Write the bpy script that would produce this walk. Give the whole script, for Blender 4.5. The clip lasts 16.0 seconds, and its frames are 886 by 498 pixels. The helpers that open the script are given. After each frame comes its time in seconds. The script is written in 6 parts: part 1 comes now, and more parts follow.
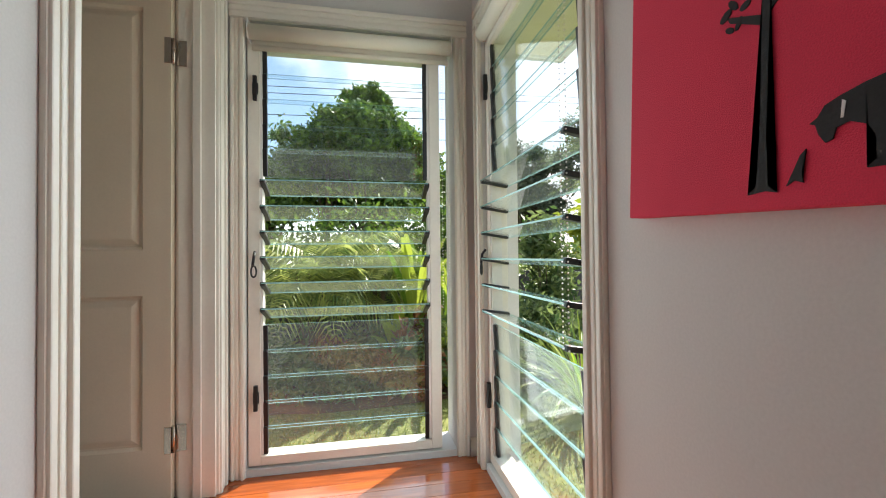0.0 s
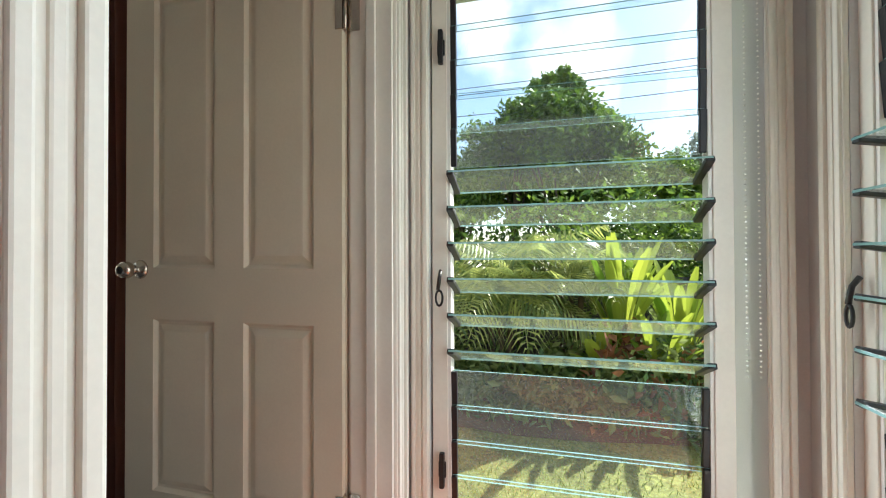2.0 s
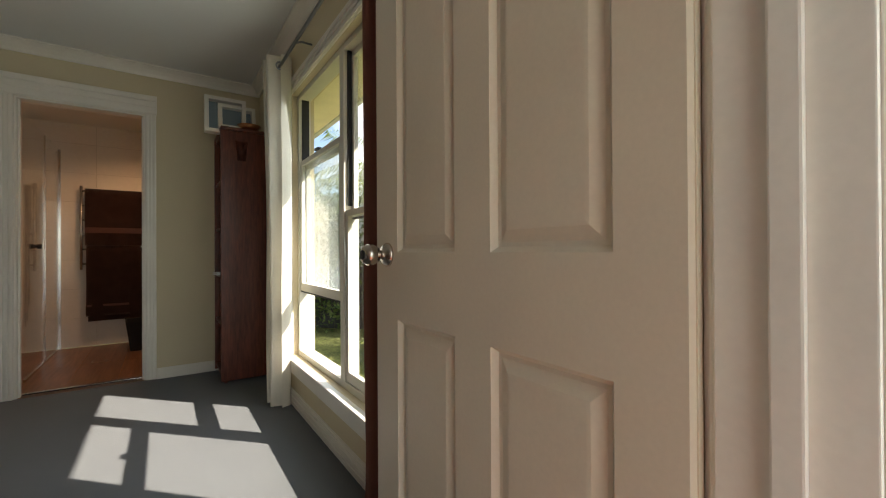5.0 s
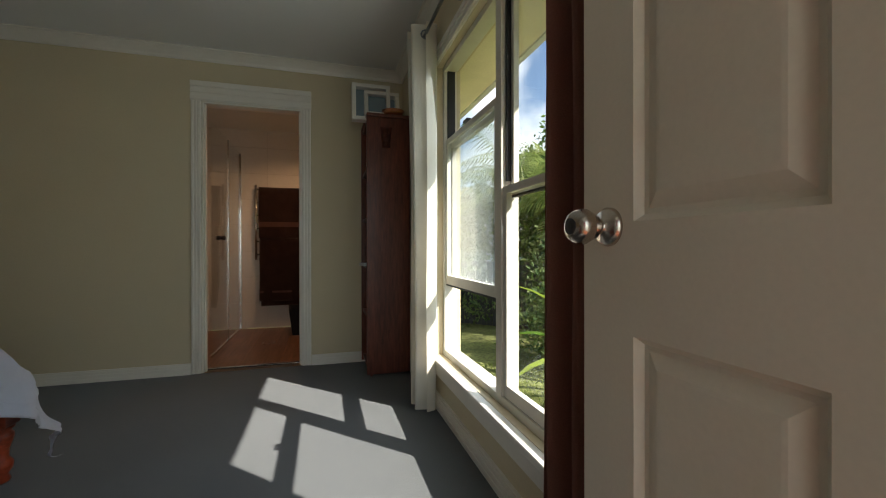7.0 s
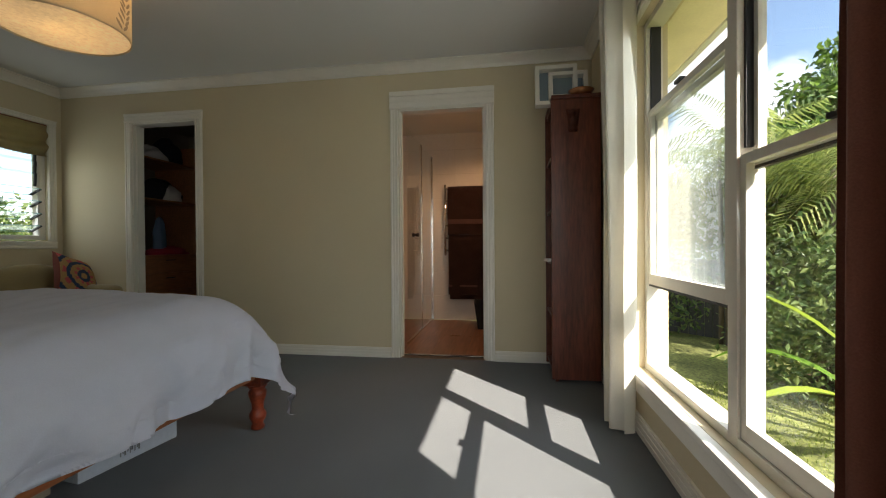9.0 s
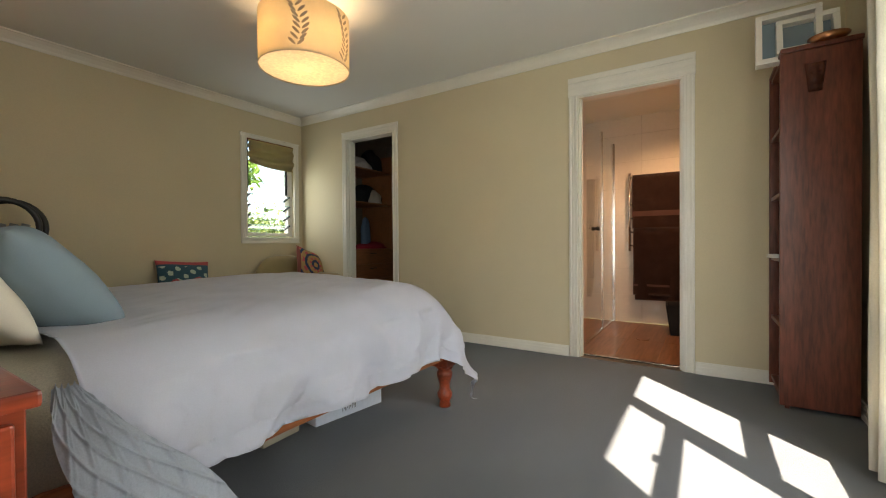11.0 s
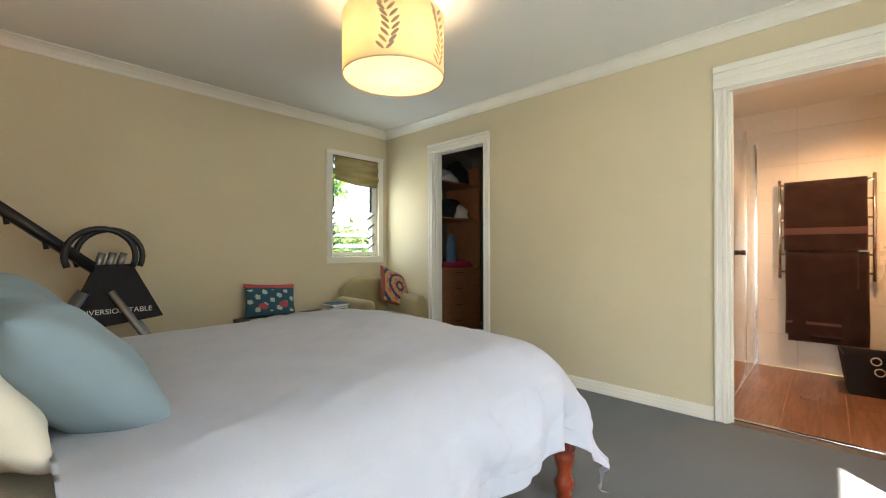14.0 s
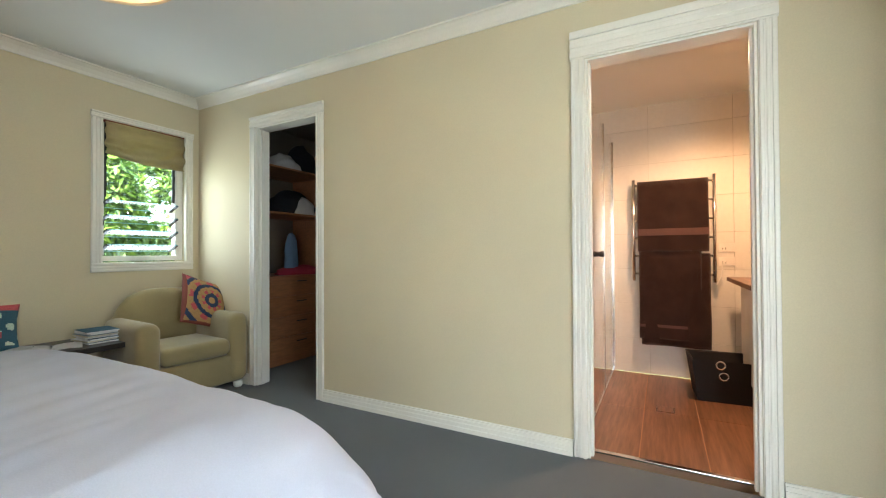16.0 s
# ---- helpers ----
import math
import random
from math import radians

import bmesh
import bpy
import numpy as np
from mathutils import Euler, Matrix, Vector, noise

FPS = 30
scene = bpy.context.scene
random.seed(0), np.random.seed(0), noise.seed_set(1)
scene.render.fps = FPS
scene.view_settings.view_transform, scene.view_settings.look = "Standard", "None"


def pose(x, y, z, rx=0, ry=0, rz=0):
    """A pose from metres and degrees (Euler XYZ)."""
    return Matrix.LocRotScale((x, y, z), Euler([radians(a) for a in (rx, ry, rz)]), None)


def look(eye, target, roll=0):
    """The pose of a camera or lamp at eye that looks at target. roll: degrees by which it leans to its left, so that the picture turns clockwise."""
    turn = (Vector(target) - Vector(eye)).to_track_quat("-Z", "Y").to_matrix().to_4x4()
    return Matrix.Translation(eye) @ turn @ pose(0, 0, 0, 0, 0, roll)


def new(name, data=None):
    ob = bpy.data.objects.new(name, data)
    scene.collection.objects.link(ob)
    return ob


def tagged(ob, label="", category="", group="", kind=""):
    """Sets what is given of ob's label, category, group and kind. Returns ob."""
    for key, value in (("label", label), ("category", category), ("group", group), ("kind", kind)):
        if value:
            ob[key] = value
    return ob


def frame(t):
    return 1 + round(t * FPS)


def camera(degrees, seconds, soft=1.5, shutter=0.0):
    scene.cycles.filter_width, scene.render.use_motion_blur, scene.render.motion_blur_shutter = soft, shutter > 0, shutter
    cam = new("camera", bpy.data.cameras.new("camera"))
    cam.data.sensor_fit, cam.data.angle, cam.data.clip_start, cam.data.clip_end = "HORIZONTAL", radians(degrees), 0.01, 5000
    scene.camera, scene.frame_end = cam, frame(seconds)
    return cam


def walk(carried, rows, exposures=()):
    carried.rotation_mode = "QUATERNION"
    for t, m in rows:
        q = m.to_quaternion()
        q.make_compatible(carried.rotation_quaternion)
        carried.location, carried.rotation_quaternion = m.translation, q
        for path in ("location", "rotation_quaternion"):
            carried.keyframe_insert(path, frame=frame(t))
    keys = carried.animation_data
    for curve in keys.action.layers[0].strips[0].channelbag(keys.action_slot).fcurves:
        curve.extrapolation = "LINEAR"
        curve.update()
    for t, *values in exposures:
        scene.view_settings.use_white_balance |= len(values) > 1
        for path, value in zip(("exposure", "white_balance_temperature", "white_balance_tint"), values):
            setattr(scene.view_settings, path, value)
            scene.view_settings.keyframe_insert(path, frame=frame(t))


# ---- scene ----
cam = camera(94.5, 16.0, soft=1.1)
PATH = [
    (0, (0.279, 0.179, 0.937), (0.661, 2.142, 0.971), -0.6),
    (0.5, (0.255, 0.348, 0.963), (0.481, 2.335, 0.991), -0.6),
    (1, (0.22, 0.521, 0.991), (0.23, 2.52, 1.021), -0.5),
    (1.5, (0.171, 0.669, 0.999), (-0.069, 2.654, 1.028), -0.3),
    (2, (0.149, 0.813, 1.018), (-0.348, 2.75, 1.039), -0.2),
    (2.5, (0.119, 0.961, 1.032), (-0.642, 2.811, 1.053), -0.1),
    (3, (0.089, 1.119, 1.046), (-0.918, 2.847, 1.055), -0.3),
    (3.5, (0.04, 1.222, 1.025), (-1.168, 2.816, 1.032), -0.4),
    (4, (-0.005, 1.298, 1.019), (-1.392, 2.739, 1.023), -0.3),
    (4.5, (-0.101, 1.376, 0.997), (-1.637, 2.656, 1.004), -0.3),
    (7, (-0.646, 1.474, 0.932), (-2.565, 2.036, 0.927), -0.1),
    (7.5, (-0.716, 1.483, 0.924), (-2.68, 1.862, 0.915), -0.1),
    (8, (-0.76, 1.487, 0.922), (-2.754, 1.642, 0.913), -0.3),
    (8.5, (-0.778, 1.474, 0.92), (-2.776, 1.403, 0.904), -0.3),
    (9, (-0.817, 1.486, 0.915), (-2.792, 1.174, 0.9), -0.4),
    (9.5, (-0.819, 1.51, 0.902), (-2.741, 0.959, 0.88), -0.4),
    (10, (-0.81, 1.524, 0.887), (-2.664, 0.773, 0.862), -0.4),
    (12.5, (-0.852, 1.172, 0.944), (-2.334, -0.172, 0.937), -0.1),
    (13, (-0.883, 1.104, 0.993), (-2.346, -0.259, 0.99), -0.0),
    (13.5, (-0.967, 1.07, 1.047), (-2.424, -0.3, 1.04), -0.2),
    (14, (-1.089, 1.056, 1.057), (-2.543, -0.317, 1.06), -0.1),
    (14.5, (-1.236, 1.035, 1.058), (-2.736, -0.287, 1.053), -0.3),
    (15, (-1.413, 0.974, 1.076), (-3.006, -0.234, 1.073), -0.2),
    (15.5, (-1.635, 0.968, 1.039), (-3.311, -0.124, 1.045), -0.4),
    (16, (-1.903, 0.942, 1.038), (-3.668, 0.001, 1.061), -0.3),
]
EXPOSURES = [(0, 1.1, 6500, 10), (1, 1.1, 6150, 7), (2.5, 1.3, 6500, 10), (4.5, 1.28, 6900, 12), (7, 0.9, 6450, 9), (8.5, 1.25, 6550, 10), (10, 2.05, 7100, 14), (12.5, 3.1, 7000, 12), (14, 3.35, 6600, 11), (16, 3.5, 6050, 9)]
walk(cam, [(t, look(eye, target, roll)) for t, eye, target, roll in PATH], EXPOSURES)

# ---- world and lights ----
SUN_EL, SUN_WAY = 42.6, Vector((0.717, 0.697))      # height, and the compass way towards the sun
world = bpy.data.worlds.new("sky")
scene.world = world
world.use_nodes = True
wn, wl = world.node_tree.nodes, world.node_tree.links
bg = wn["Background"]
sky = wn.new("ShaderNodeTexSky")
sky.sky_type, sky.sun_disc = "NISHITA", False
sky.sun_elevation, sky.sun_rotation = radians(SUN_EL), math.atan2(SUN_WAY.x, SUN_WAY.y)
coord = wn.new("ShaderNodeTexCoord")
cloud = wn.new("ShaderNodeTexNoise")
cloud.inputs["Scale"].default_value, cloud.inputs["Detail"].default_value = 3.2, 9
ramp = wn.new("ShaderNodeValToRGB")
ramp.color_ramp.elements[0].position, ramp.color_ramp.elements[1].position = 0.50, 0.62
mixc = wn.new("ShaderNodeMixRGB")
mixc.inputs[2].default_value = (7.0, 7.2, 7.5, 1)
wl.new(coord.outputs["Generated"], cloud.inputs["Vector"])
wl.new(cloud.outputs["Fac"], ramp.inputs[0])
wl.new(ramp.outputs[0], mixc.inputs[0])
wl.new(sky.outputs[0], mixc.inputs[1])
wl.new(mixc.outputs[0], bg.inputs[0])
bg.inputs[1].default_value = 0.12


def lamp(name, kind, energy, colour, m, size=0.1):
    d = bpy.data.lights.new(name, kind)
    d.energy, d.color = energy, colour
    if kind == "POINT":
        d.shadow_soft_size = size
    ob = new(name, d)
    ob.matrix_world = m
    return ob


sun_dir = Vector((SUN_WAY.x, SUN_WAY.y, math.tan(radians(SUN_EL))))
sun = lamp("sun", "SUN", 5.6, (1.0, 0.95, 0.87), look(sun_dir * 10, (0, 0, 0)))
sun.data.angle = radians(0.5)


def sky_lamp(name, w, h, energy, m):
    """Daylight of the sky in a window's opening."""
    ob = lamp(name, "AREA", energy, (0.84, 0.95, 1.0), m)
    ob.data.shape, ob.data.size, ob.data.size_y = "RECTANGLE", w, h
    return ob


sky_lamp("skylight_bedroom", 1.5, 1.5, 4, look((-2.18, 2.15, 1.15), (-2.18, 0, 0.9)))
sky_lamp("skylight_hall_north", 0.8, 1.8, 3.5, look((0.24, 2.015, 1.0), (0.24, 0, 0.9)))
sky_lamp("skylight_hall_east", 0.75, 1.8, 3.0, look((0.765, 1.48, 1.0), (-1, 1.48, 0.9)))
sky_lamp("skylight_small_window", 0.5, 0.8, 0.8, look((-3.66, -2.70, 1.4), (-3.66, 0, 1.0)))
WARM = (1.0, 0.66, 0.36)
lamp("pendant_bulb", "POINT", 1.3, (1.0, 0.76, 0.48), pose(-2.47, -0.60, 2.10), 0.06)
lamp("bedside_bulb", "POINT", 0.6, WARM, pose(-0.80, -1.62, 1.22), 0.04)
bath = lamp("bathroom_downlight", "SPOT", 14, (1.0, 0.54, 0.26), look((-4.95, 1.25, 2.28), (-4.95, 1.25, 0)))
bath.data.spot_size, bath.data.spot_blend, bath.data.shadow_soft_size = radians(150), 0.6, 0.06

# ---- materials ----
def mat(name, colour, rough=0.6, metal=0.0, grain=60.0, amount=0.12, stain=3.0, stain_amount=0.10, bump=0.15, stretch=(1, 1, 1), spec=0.5,
        sheen=0.0, random_tone=0.0, translucent=0.0, emit=None, coat=0.0):
    m = bpy.data.materials.new(name)
    m.use_nodes = True
    n, l = m.node_tree.nodes, m.node_tree.links
    b = n["Principled BSDF"]
    b.inputs["Roughness"].default_value, b.inputs["Metallic"].default_value = rough, metal
    b.inputs["Specular IOR Level"].default_value, b.inputs["Sheen Weight"].default_value = spec, sheen
    b.inputs["Coat Weight"].default_value = coat
    tc, mp = n.new("ShaderNodeTexCoord"), n.new("ShaderNodeMapping")
    mp.inputs["Scale"].default_value = stretch
    l.new(tc.outputs["Object"], mp.inputs["Vector"])
    fine, wide = n.new("ShaderNodeTexNoise"), n.new("ShaderNodeTexNoise")
    fine.inputs["Scale"].default_value, fine.inputs["Detail"].default_value = grain, 4
    wide.inputs["Scale"].default_value, wide.inputs["Detail"].default_value = stain, 3
    for t in (fine, wide):
        l.new(mp.outputs[0], t.inputs["Vector"])

    def spread(src, amt):
        r = n.new("ShaderNodeMapRange")
        r.inputs["From Min"].default_value, r.inputs["From Max"].default_value = 0.3, 0.7
        r.inputs["To Min"].default_value, r.inputs["To Max"].default_value = 1 - amt, 1 + amt
        l.new(src, r.inputs["Value"])
        return r.outputs[0]

    def times(a, c):
        x = n.new("ShaderNodeMath")
        x.operation = "MULTIPLY"
        l.new(a, x.inputs[0]), l.new(c, x.inputs[1])
        return x.outputs[0]
    tone = times(spread(fine.outputs["Fac"], amount), spread(wide.outputs["Fac"], stain_amount))
    if random_tone:
        info = n.new("ShaderNodeObjectInfo")
        r = n.new("ShaderNodeMapRange")
        r.inputs["To Min"].default_value, r.inputs["To Max"].default_value = 1 - random_tone, 1 + random_tone
        l.new(info.outputs["Random"], r.inputs["Value"])
        tone = times(tone, r.outputs[0])
    v = n.new("ShaderNodeVectorMath")
    v.operation = "SCALE"
    v.inputs[0].default_value = colour[:3]
    l.new(tone, v.inputs["Scale"])
    l.new(v.outputs[0], b.inputs["Base Color"])
    if bump:
        bp = n.new("ShaderNodeBump")
        bp.inputs["Strength"].default_value, bp.inputs["Distance"].default_value = bump, 0.004
        l.new(fine.outputs["Fac"], bp.inputs["Height"])
        l.new(bp.outputs[0], b.inputs["Normal"])
    if translucent:
        tr, mx = n.new("ShaderNodeBsdfTranslucent"), n.new("ShaderNodeMixShader")
        l.new(v.outputs[0], tr.inputs[0])
        mx.inputs[0].default_value = translucent
        l.new(b.outputs[0], mx.inputs[1]), l.new(tr.outputs[0], mx.inputs[2])
        l.new(mx.outputs[0], n["Material Output"].inputs[0])
    if emit:
        b.inputs["Emission Color"].default_value, b.inputs["Emission Strength"].default_value = (*emit[:3], 1), emit[3]
    return m


def leaf_mat(name, dark, light, translucent=0.4, rough=0.45):
    """Foliage whose clumps differ leaf by leaf."""
    m = mat(name, dark, rough, grain=8, amount=0.1, bump=0, translucent=translucent)
    n, l = m.node_tree.nodes, m.node_tree.links
    geo, rp = n.new("ShaderNodeNewGeometry"), n.new("ShaderNodeValToRGB")
    rp.color_ramp.elements[0].color, rp.color_ramp.elements[1].color = (*dark, 1), (*light, 1)
    l.new(geo.outputs["Random Per Island"], rp.inputs[0])
    l.new(rp.outputs[0], n["Principled BSDF"].inputs["Base Color"])
    for x in n:
        if x.bl_idname == "ShaderNodeBsdfTranslucent":
            l.new(rp.outputs[0], x.inputs[0])
    return m


def glass_mat(name, tint, gloss=1.0, rough=0.01, dust=0.0):
    """Clear glass; dust is the share of a thin pale film that scatters light."""
    m = bpy.data.materials.new(name)
    m.use_nodes = True
    n, l = m.node_tree.nodes, m.node_tree.links
    n.remove(n["Principled BSDF"])
    tr, gl, fr, mx = (n.new("ShaderNode" + k) for k in ("BsdfTransparent", "BsdfGlossy", "LayerWeight", "MixShader"))
    tr.inputs[0].default_value = (*tint, 1)
    gl.inputs["Roughness"].default_value = rough
    gl.inputs[0].default_value = (gloss, gloss, gloss, 1)
    fr.inputs[0].default_value = 0.5
    pw, ad = n.new("ShaderNodeMath"), n.new("ShaderNodeMath")
    pw.operation, ad.operation = "POWER", "MULTIPLY_ADD"
    pw.inputs[1].default_value, ad.inputs[1].default_value, ad.inputs[2].default_value = 4.5, 0.75, 0.035
    l.new(fr.outputs["Facing"], pw.inputs[0]), l.new(pw.outputs[0], ad.inputs[0])
    l.new(ad.outputs[0], mx.inputs[0]), l.new(tr.outputs[0], mx.inputs[1]), l.new(gl.outputs[0], mx.inputs[2])
    l.new(mx.outputs[0], n["Material Output"].inputs[0])
    if dust:
        film, coat, pat, amt = (n.new("ShaderNode" + k) for k in ("BsdfTranslucent", "MixShader", "TexNoise", "MapRange"))
        film.inputs[0].default_value = (0.8, 0.86, 0.88, 1)
        pat.inputs["Scale"].default_value, pat.inputs["Detail"].default_value = 1.6, 2
        amt.inputs["From Min"].default_value, amt.inputs["From Max"].default_value = 0.3, 0.7
        amt.inputs["To Min"].default_value, amt.inputs["To Max"].default_value = dust * 0.85, dust * 1.15
        l.new(pat.outputs["Fac"], amt.inputs["Value"]), l.new(amt.outputs[0], coat.inputs[0])
        l.new(mx.outputs[0], coat.inputs[1]), l.new(film.outputs[0], coat.inputs[2])
        l.new(coat.outputs[0], n["Material Output"].inputs[0])
    return m


M_CREAM = mat("cream_wall_paint", (0.64, 0.55, 0.375), 0.75, grain=180, amount=0.03, stain=1.3, stain_amount=0.04, bump=0.06)
M_HALL = mat("pale_wall_paint", (0.66, 0.65, 0.64), 0.7, grain=180, amount=0.03, stain=1.3, stain_amount=0.04, bump=0.06)
M_CEIL = mat("ceiling_paint", (0.74, 0.74, 0.72), 0.85, grain=140, amount=0.02, stain=1, stain_amount=0.03, bump=0.05)
M_TRIM = mat("white_gloss_paint", (0.80, 0.76, 0.68), 0.32, grain=90, amount=0.02, stain=4, stain_amount=0.04, bump=0.04)
# cream paint, its colour warmed further for light bounced off the red boards
M_DOOR = mat("door_paint", (0.74, 0.64, 0.50), 0.38, grain=120, amount=0.02, stain=3, stain_amount=0.04, bump=0.05)
M_ALU = mat("cream_window_frame", (0.70, 0.67, 0.58), 0.4, grain=80, amount=0.02, bump=0.02)
M_BLACK = mat("black_plastic", (0.012, 0.012, 0.013), 0.42, grain=150, amount=0.2)
M_RUBBER = mat("black_seal", (0.015, 0.015, 0.016), 0.6, grain=150, amount=0.2)
M_STEEL = mat("chrome", (0.72, 0.70, 0.68), 0.18, 1.0, grain=60, amount=0.05, bump=0.02)
M_NICKEL = mat("brushed_nickel", (0.55, 0.47, 0.40), 0.24, 1.0, grain=200, amount=0.08, bump=0.03)
M_CARPET = mat("grey_carpet", (0.080, 0.086, 0.087), 0.95, grain=420, amount=0.35, stain=2.0, stain_amount=0.12, bump=0.8, sheen=0.25, spec=0.1)
M_BOARD = mat("polished_jarrah", (0.34, 0.080, 0.018), 0.13, grain=14, amount=0.30, stain=2, stain_amount=0.15, bump=0.03, stretch=(0.35, 4, 1), random_tone=0.18, coat=0.5)
M_GAP = mat("dark_joint", (0.05, 0.02, 0.01), 0.8, bump=0)
M_GLASS = glass_mat("window_glass", (0.97, 0.985, 0.98))
M_LOUVRE = glass_mat("louvre_glass", (0.92, 0.965, 0.95), dust=0.014)
M_DUSTY = glass_mat("dusty_glass", (0.95, 0.975, 0.97), dust=0.045)
M_EDGE = mat("green_glass_edge", (0.24, 0.42, 0.41), 0.15, grain=50, amount=0.1, bump=0, translucent=0.3)
M_RED = mat("red_canvas", (0.72, 0.032, 0.085), 0.8, grain=500, amount=0.08, stain=5, stain_amount=0.05, bump=0.3)
M_INK = mat("black_print", (0.012, 0.011, 0.012), 0.7, grain=200, amount=0.2)
M_PAPERWHITE = mat("white_print", (0.78, 0.77, 0.76), 0.7, grain=100, amount=0.04)
M_DUVET = mat("lilac_white_cotton", (0.75, 0.76, 0.83), 0.9, grain=320, amount=0.025, stain=6, stain_amount=0.03, bump=0.10, sheen=0.2, spec=0.2)
M_SHEET = mat("cream_woven_cotton", (0.66, 0.60, 0.46), 0.9, grain=300, amount=0.12, bump=0.5, spec=0.2)
M_LACE = mat("grey_blue_quilt", (0.56, 0.60, 0.65), 0.9, grain=260, amount=0.06, bump=0.25, spec=0.2)
M_GREYPIL = mat("blue_grey_cotton", (0.22, 0.28, 0.31), 0.85, grain=320, amount=0.02, stain=5, stain_amount=0.05, bump=0.06, spec=0.2)
M_WHITEPIL = mat("cream_cotton", (0.80, 0.72, 0.58), 0.9, grain=320, amount=0.02, stain=5, stain_amount=0.04, bump=0.06, spec=0.2)
M_CHERRY = mat("cherry_stained_wood", (0.25, 0.040, 0.014), 0.28, grain=10, amount=0.30, stain=2, stain_amount=0.2, bump=0.05, stretch=(1, 7, 7), coat=0.2)
M_WARDROBE = mat("dark_red_wood", (0.14, 0.036, 0.018), 0.35, grain=10, amount=0.35, stain=2, stain_amount=0.2, bump=0.05, stretch=(7, 7, 1))
M_BEDRAIL = mat("orange_pine", (0.34, 0.11, 0.035), 0.35, grain=10, amount=0.25, stain=2, stain_amount=0.15, bump=0.05, stretch=(1, 7, 7))
M_CHAIR = mat("olive_beige_velour", (0.33, 0.26, 0.13), 0.9, grain=240, amount=0.10, stain=4, stain_amount=0.10, bump=0.3, sheen=0.4, spec=0.2)
M_CURTAIN = mat("cream_linen", (0.72, 0.68, 0.58), 0.9, grain=300, amount=0.08, bump=0.3, spec=0.2, translucent=0.2)
M_BROWN = mat("brown_curtain", (0.20, 0.085, 0.06), 0.85, grain=300, amount=0.1, bump=0.25, spec=0.2)
M_BLIND = mat("roman_blind_linen", (0.46, 0.37, 0.22), 0.9, grain=260, amount=0.08, bump=0.3, spec=0.2, translucent=0.25)
M_ROLLER = mat("white_roller_blind", (0.72, 0.68, 0.58), 0.8, grain=260, amount=0.04, bump=0.1)
M_BINDING = mat("maroon_binding", (0.20, 0.045, 0.03), 0.8)
M_TOWEL = mat("chocolate_towel", (0.060, 0.030, 0.026), 1.0, grain=500, amount=0.4, stain=8, stain_amount=0.2, bump=1.0, sheen=0.5, spec=0.05)
M_TOWELBAND = mat("towel_band", (0.20, 0.10, 0.09), 0.8, grain=300, amount=0.2, bump=0.4)
M_TILE = mat("white_wall_tile", (0.76, 0.74, 0.69), 0.22, grain=30, amount=0.02, stain=2, stain_amount=0.03, bump=0.02, random_tone=0.015)
M_GROUT = mat("grout", (0.55, 0.52, 0.46), 0.9, grain=200, amount=0.1)
M_FTILE = mat("timber_look_tile", (0.20, 0.10, 0.058), 0.33, grain=9, amount=0.30, stain=2.4, stain_amount=0.22, bump=0.05, stretch=(0.5, 6, 1), random_tone=0.12)
M_FGROUT = mat("floor_grout", (0.42, 0.24, 0.15), 0.9, grain=200, amount=0.1)
M_BASKET = mat("black_fabric", (0.014, 0.013, 0.015), 0.8, grain=300, amount=0.3, bump=0.4)
M_SHADE = mat("cream_lampshade", (0.80, 0.70, 0.52), 0.9, grain=300, amount=0.05, bump=0.2, translucent=0.55)
M_SHADE2 = mat("orange_lampshade", (0.78, 0.48, 0.22), 0.9, grain=300, amount=0.05, bump=0.2, translucent=0.6)
M_PRINT = mat("grey_leaf_print", (0.42, 0.36, 0.28), 0.9, grain=200, amount=0.1, translucent=0.3)
M_BULB = mat("lit_bulb", (1, 0.9, 0.7), 0.4, bump=0, emit=(1.0, 0.72, 0.38, 6.0))
M_DIFF = mat("lamp_diffuser", (0.9, 0.8, 0.6), 0.6, bump=0, emit=(1.0, 0.74, 0.42, 0.09), translucent=0.3)
M_DESK = mat("black_brown_veneer", (0.022, 0.016, 0.013), 0.35, grain=12, amount=0.3, bump=0.04, stretch=(1, 6, 6))
M_PAPER = mat("book_pages", (0.66, 0.60, 0.48), 0.9, grain=300, amount=0.12, bump=0.3, stretch=(1, 1, 8))
M_YELLOWCOVER = mat("yellow_cover", (0.68, 0.42, 0.12), 0.5, grain=40, amount=0.1)
M_COVERRED = mat("red_cover_print", (0.42, 0.06, 0.03), 0.5)
M_DRAWER = mat("honey_veneer", (0.40, 0.17, 0.075), 0.4, grain=10, amount=0.18, stain=2, stain_amount=0.1, bump=0.03, stretch=(1, 5, 5))
# darker than the other walls: the closet's dimness is put into this colour
M_CLOSET_DIM = mat("closet_paint", (0.30, 0.26, 0.20), 0.8, grain=100, amount=0.05)
M_DARKCLOTH = mat("dark_cloth", (0.018, 0.018, 0.024), 0.95, grain=150, amount=0.3, stain=5, stain_amount=0.2, random_tone=0.4)
M_LIGHTCLOTH = mat("white_cloth", (0.70, 0.66, 0.62), 0.95, grain=150, amount=0.1)
M_BLUECLOTH = mat("denim_cloth", (0.16, 0.24, 0.36), 0.95, grain=150, amount=0.1)
M_PINKCLOTH = mat("crimson_cloth", (0.40, 0.03, 0.06), 0.95, grain=150, amount=0.1)
M_GREYMETAL = mat("grey_steel", (0.30, 0.31, 0.32), 0.35, 0.9, grain=100, amount=0.1)
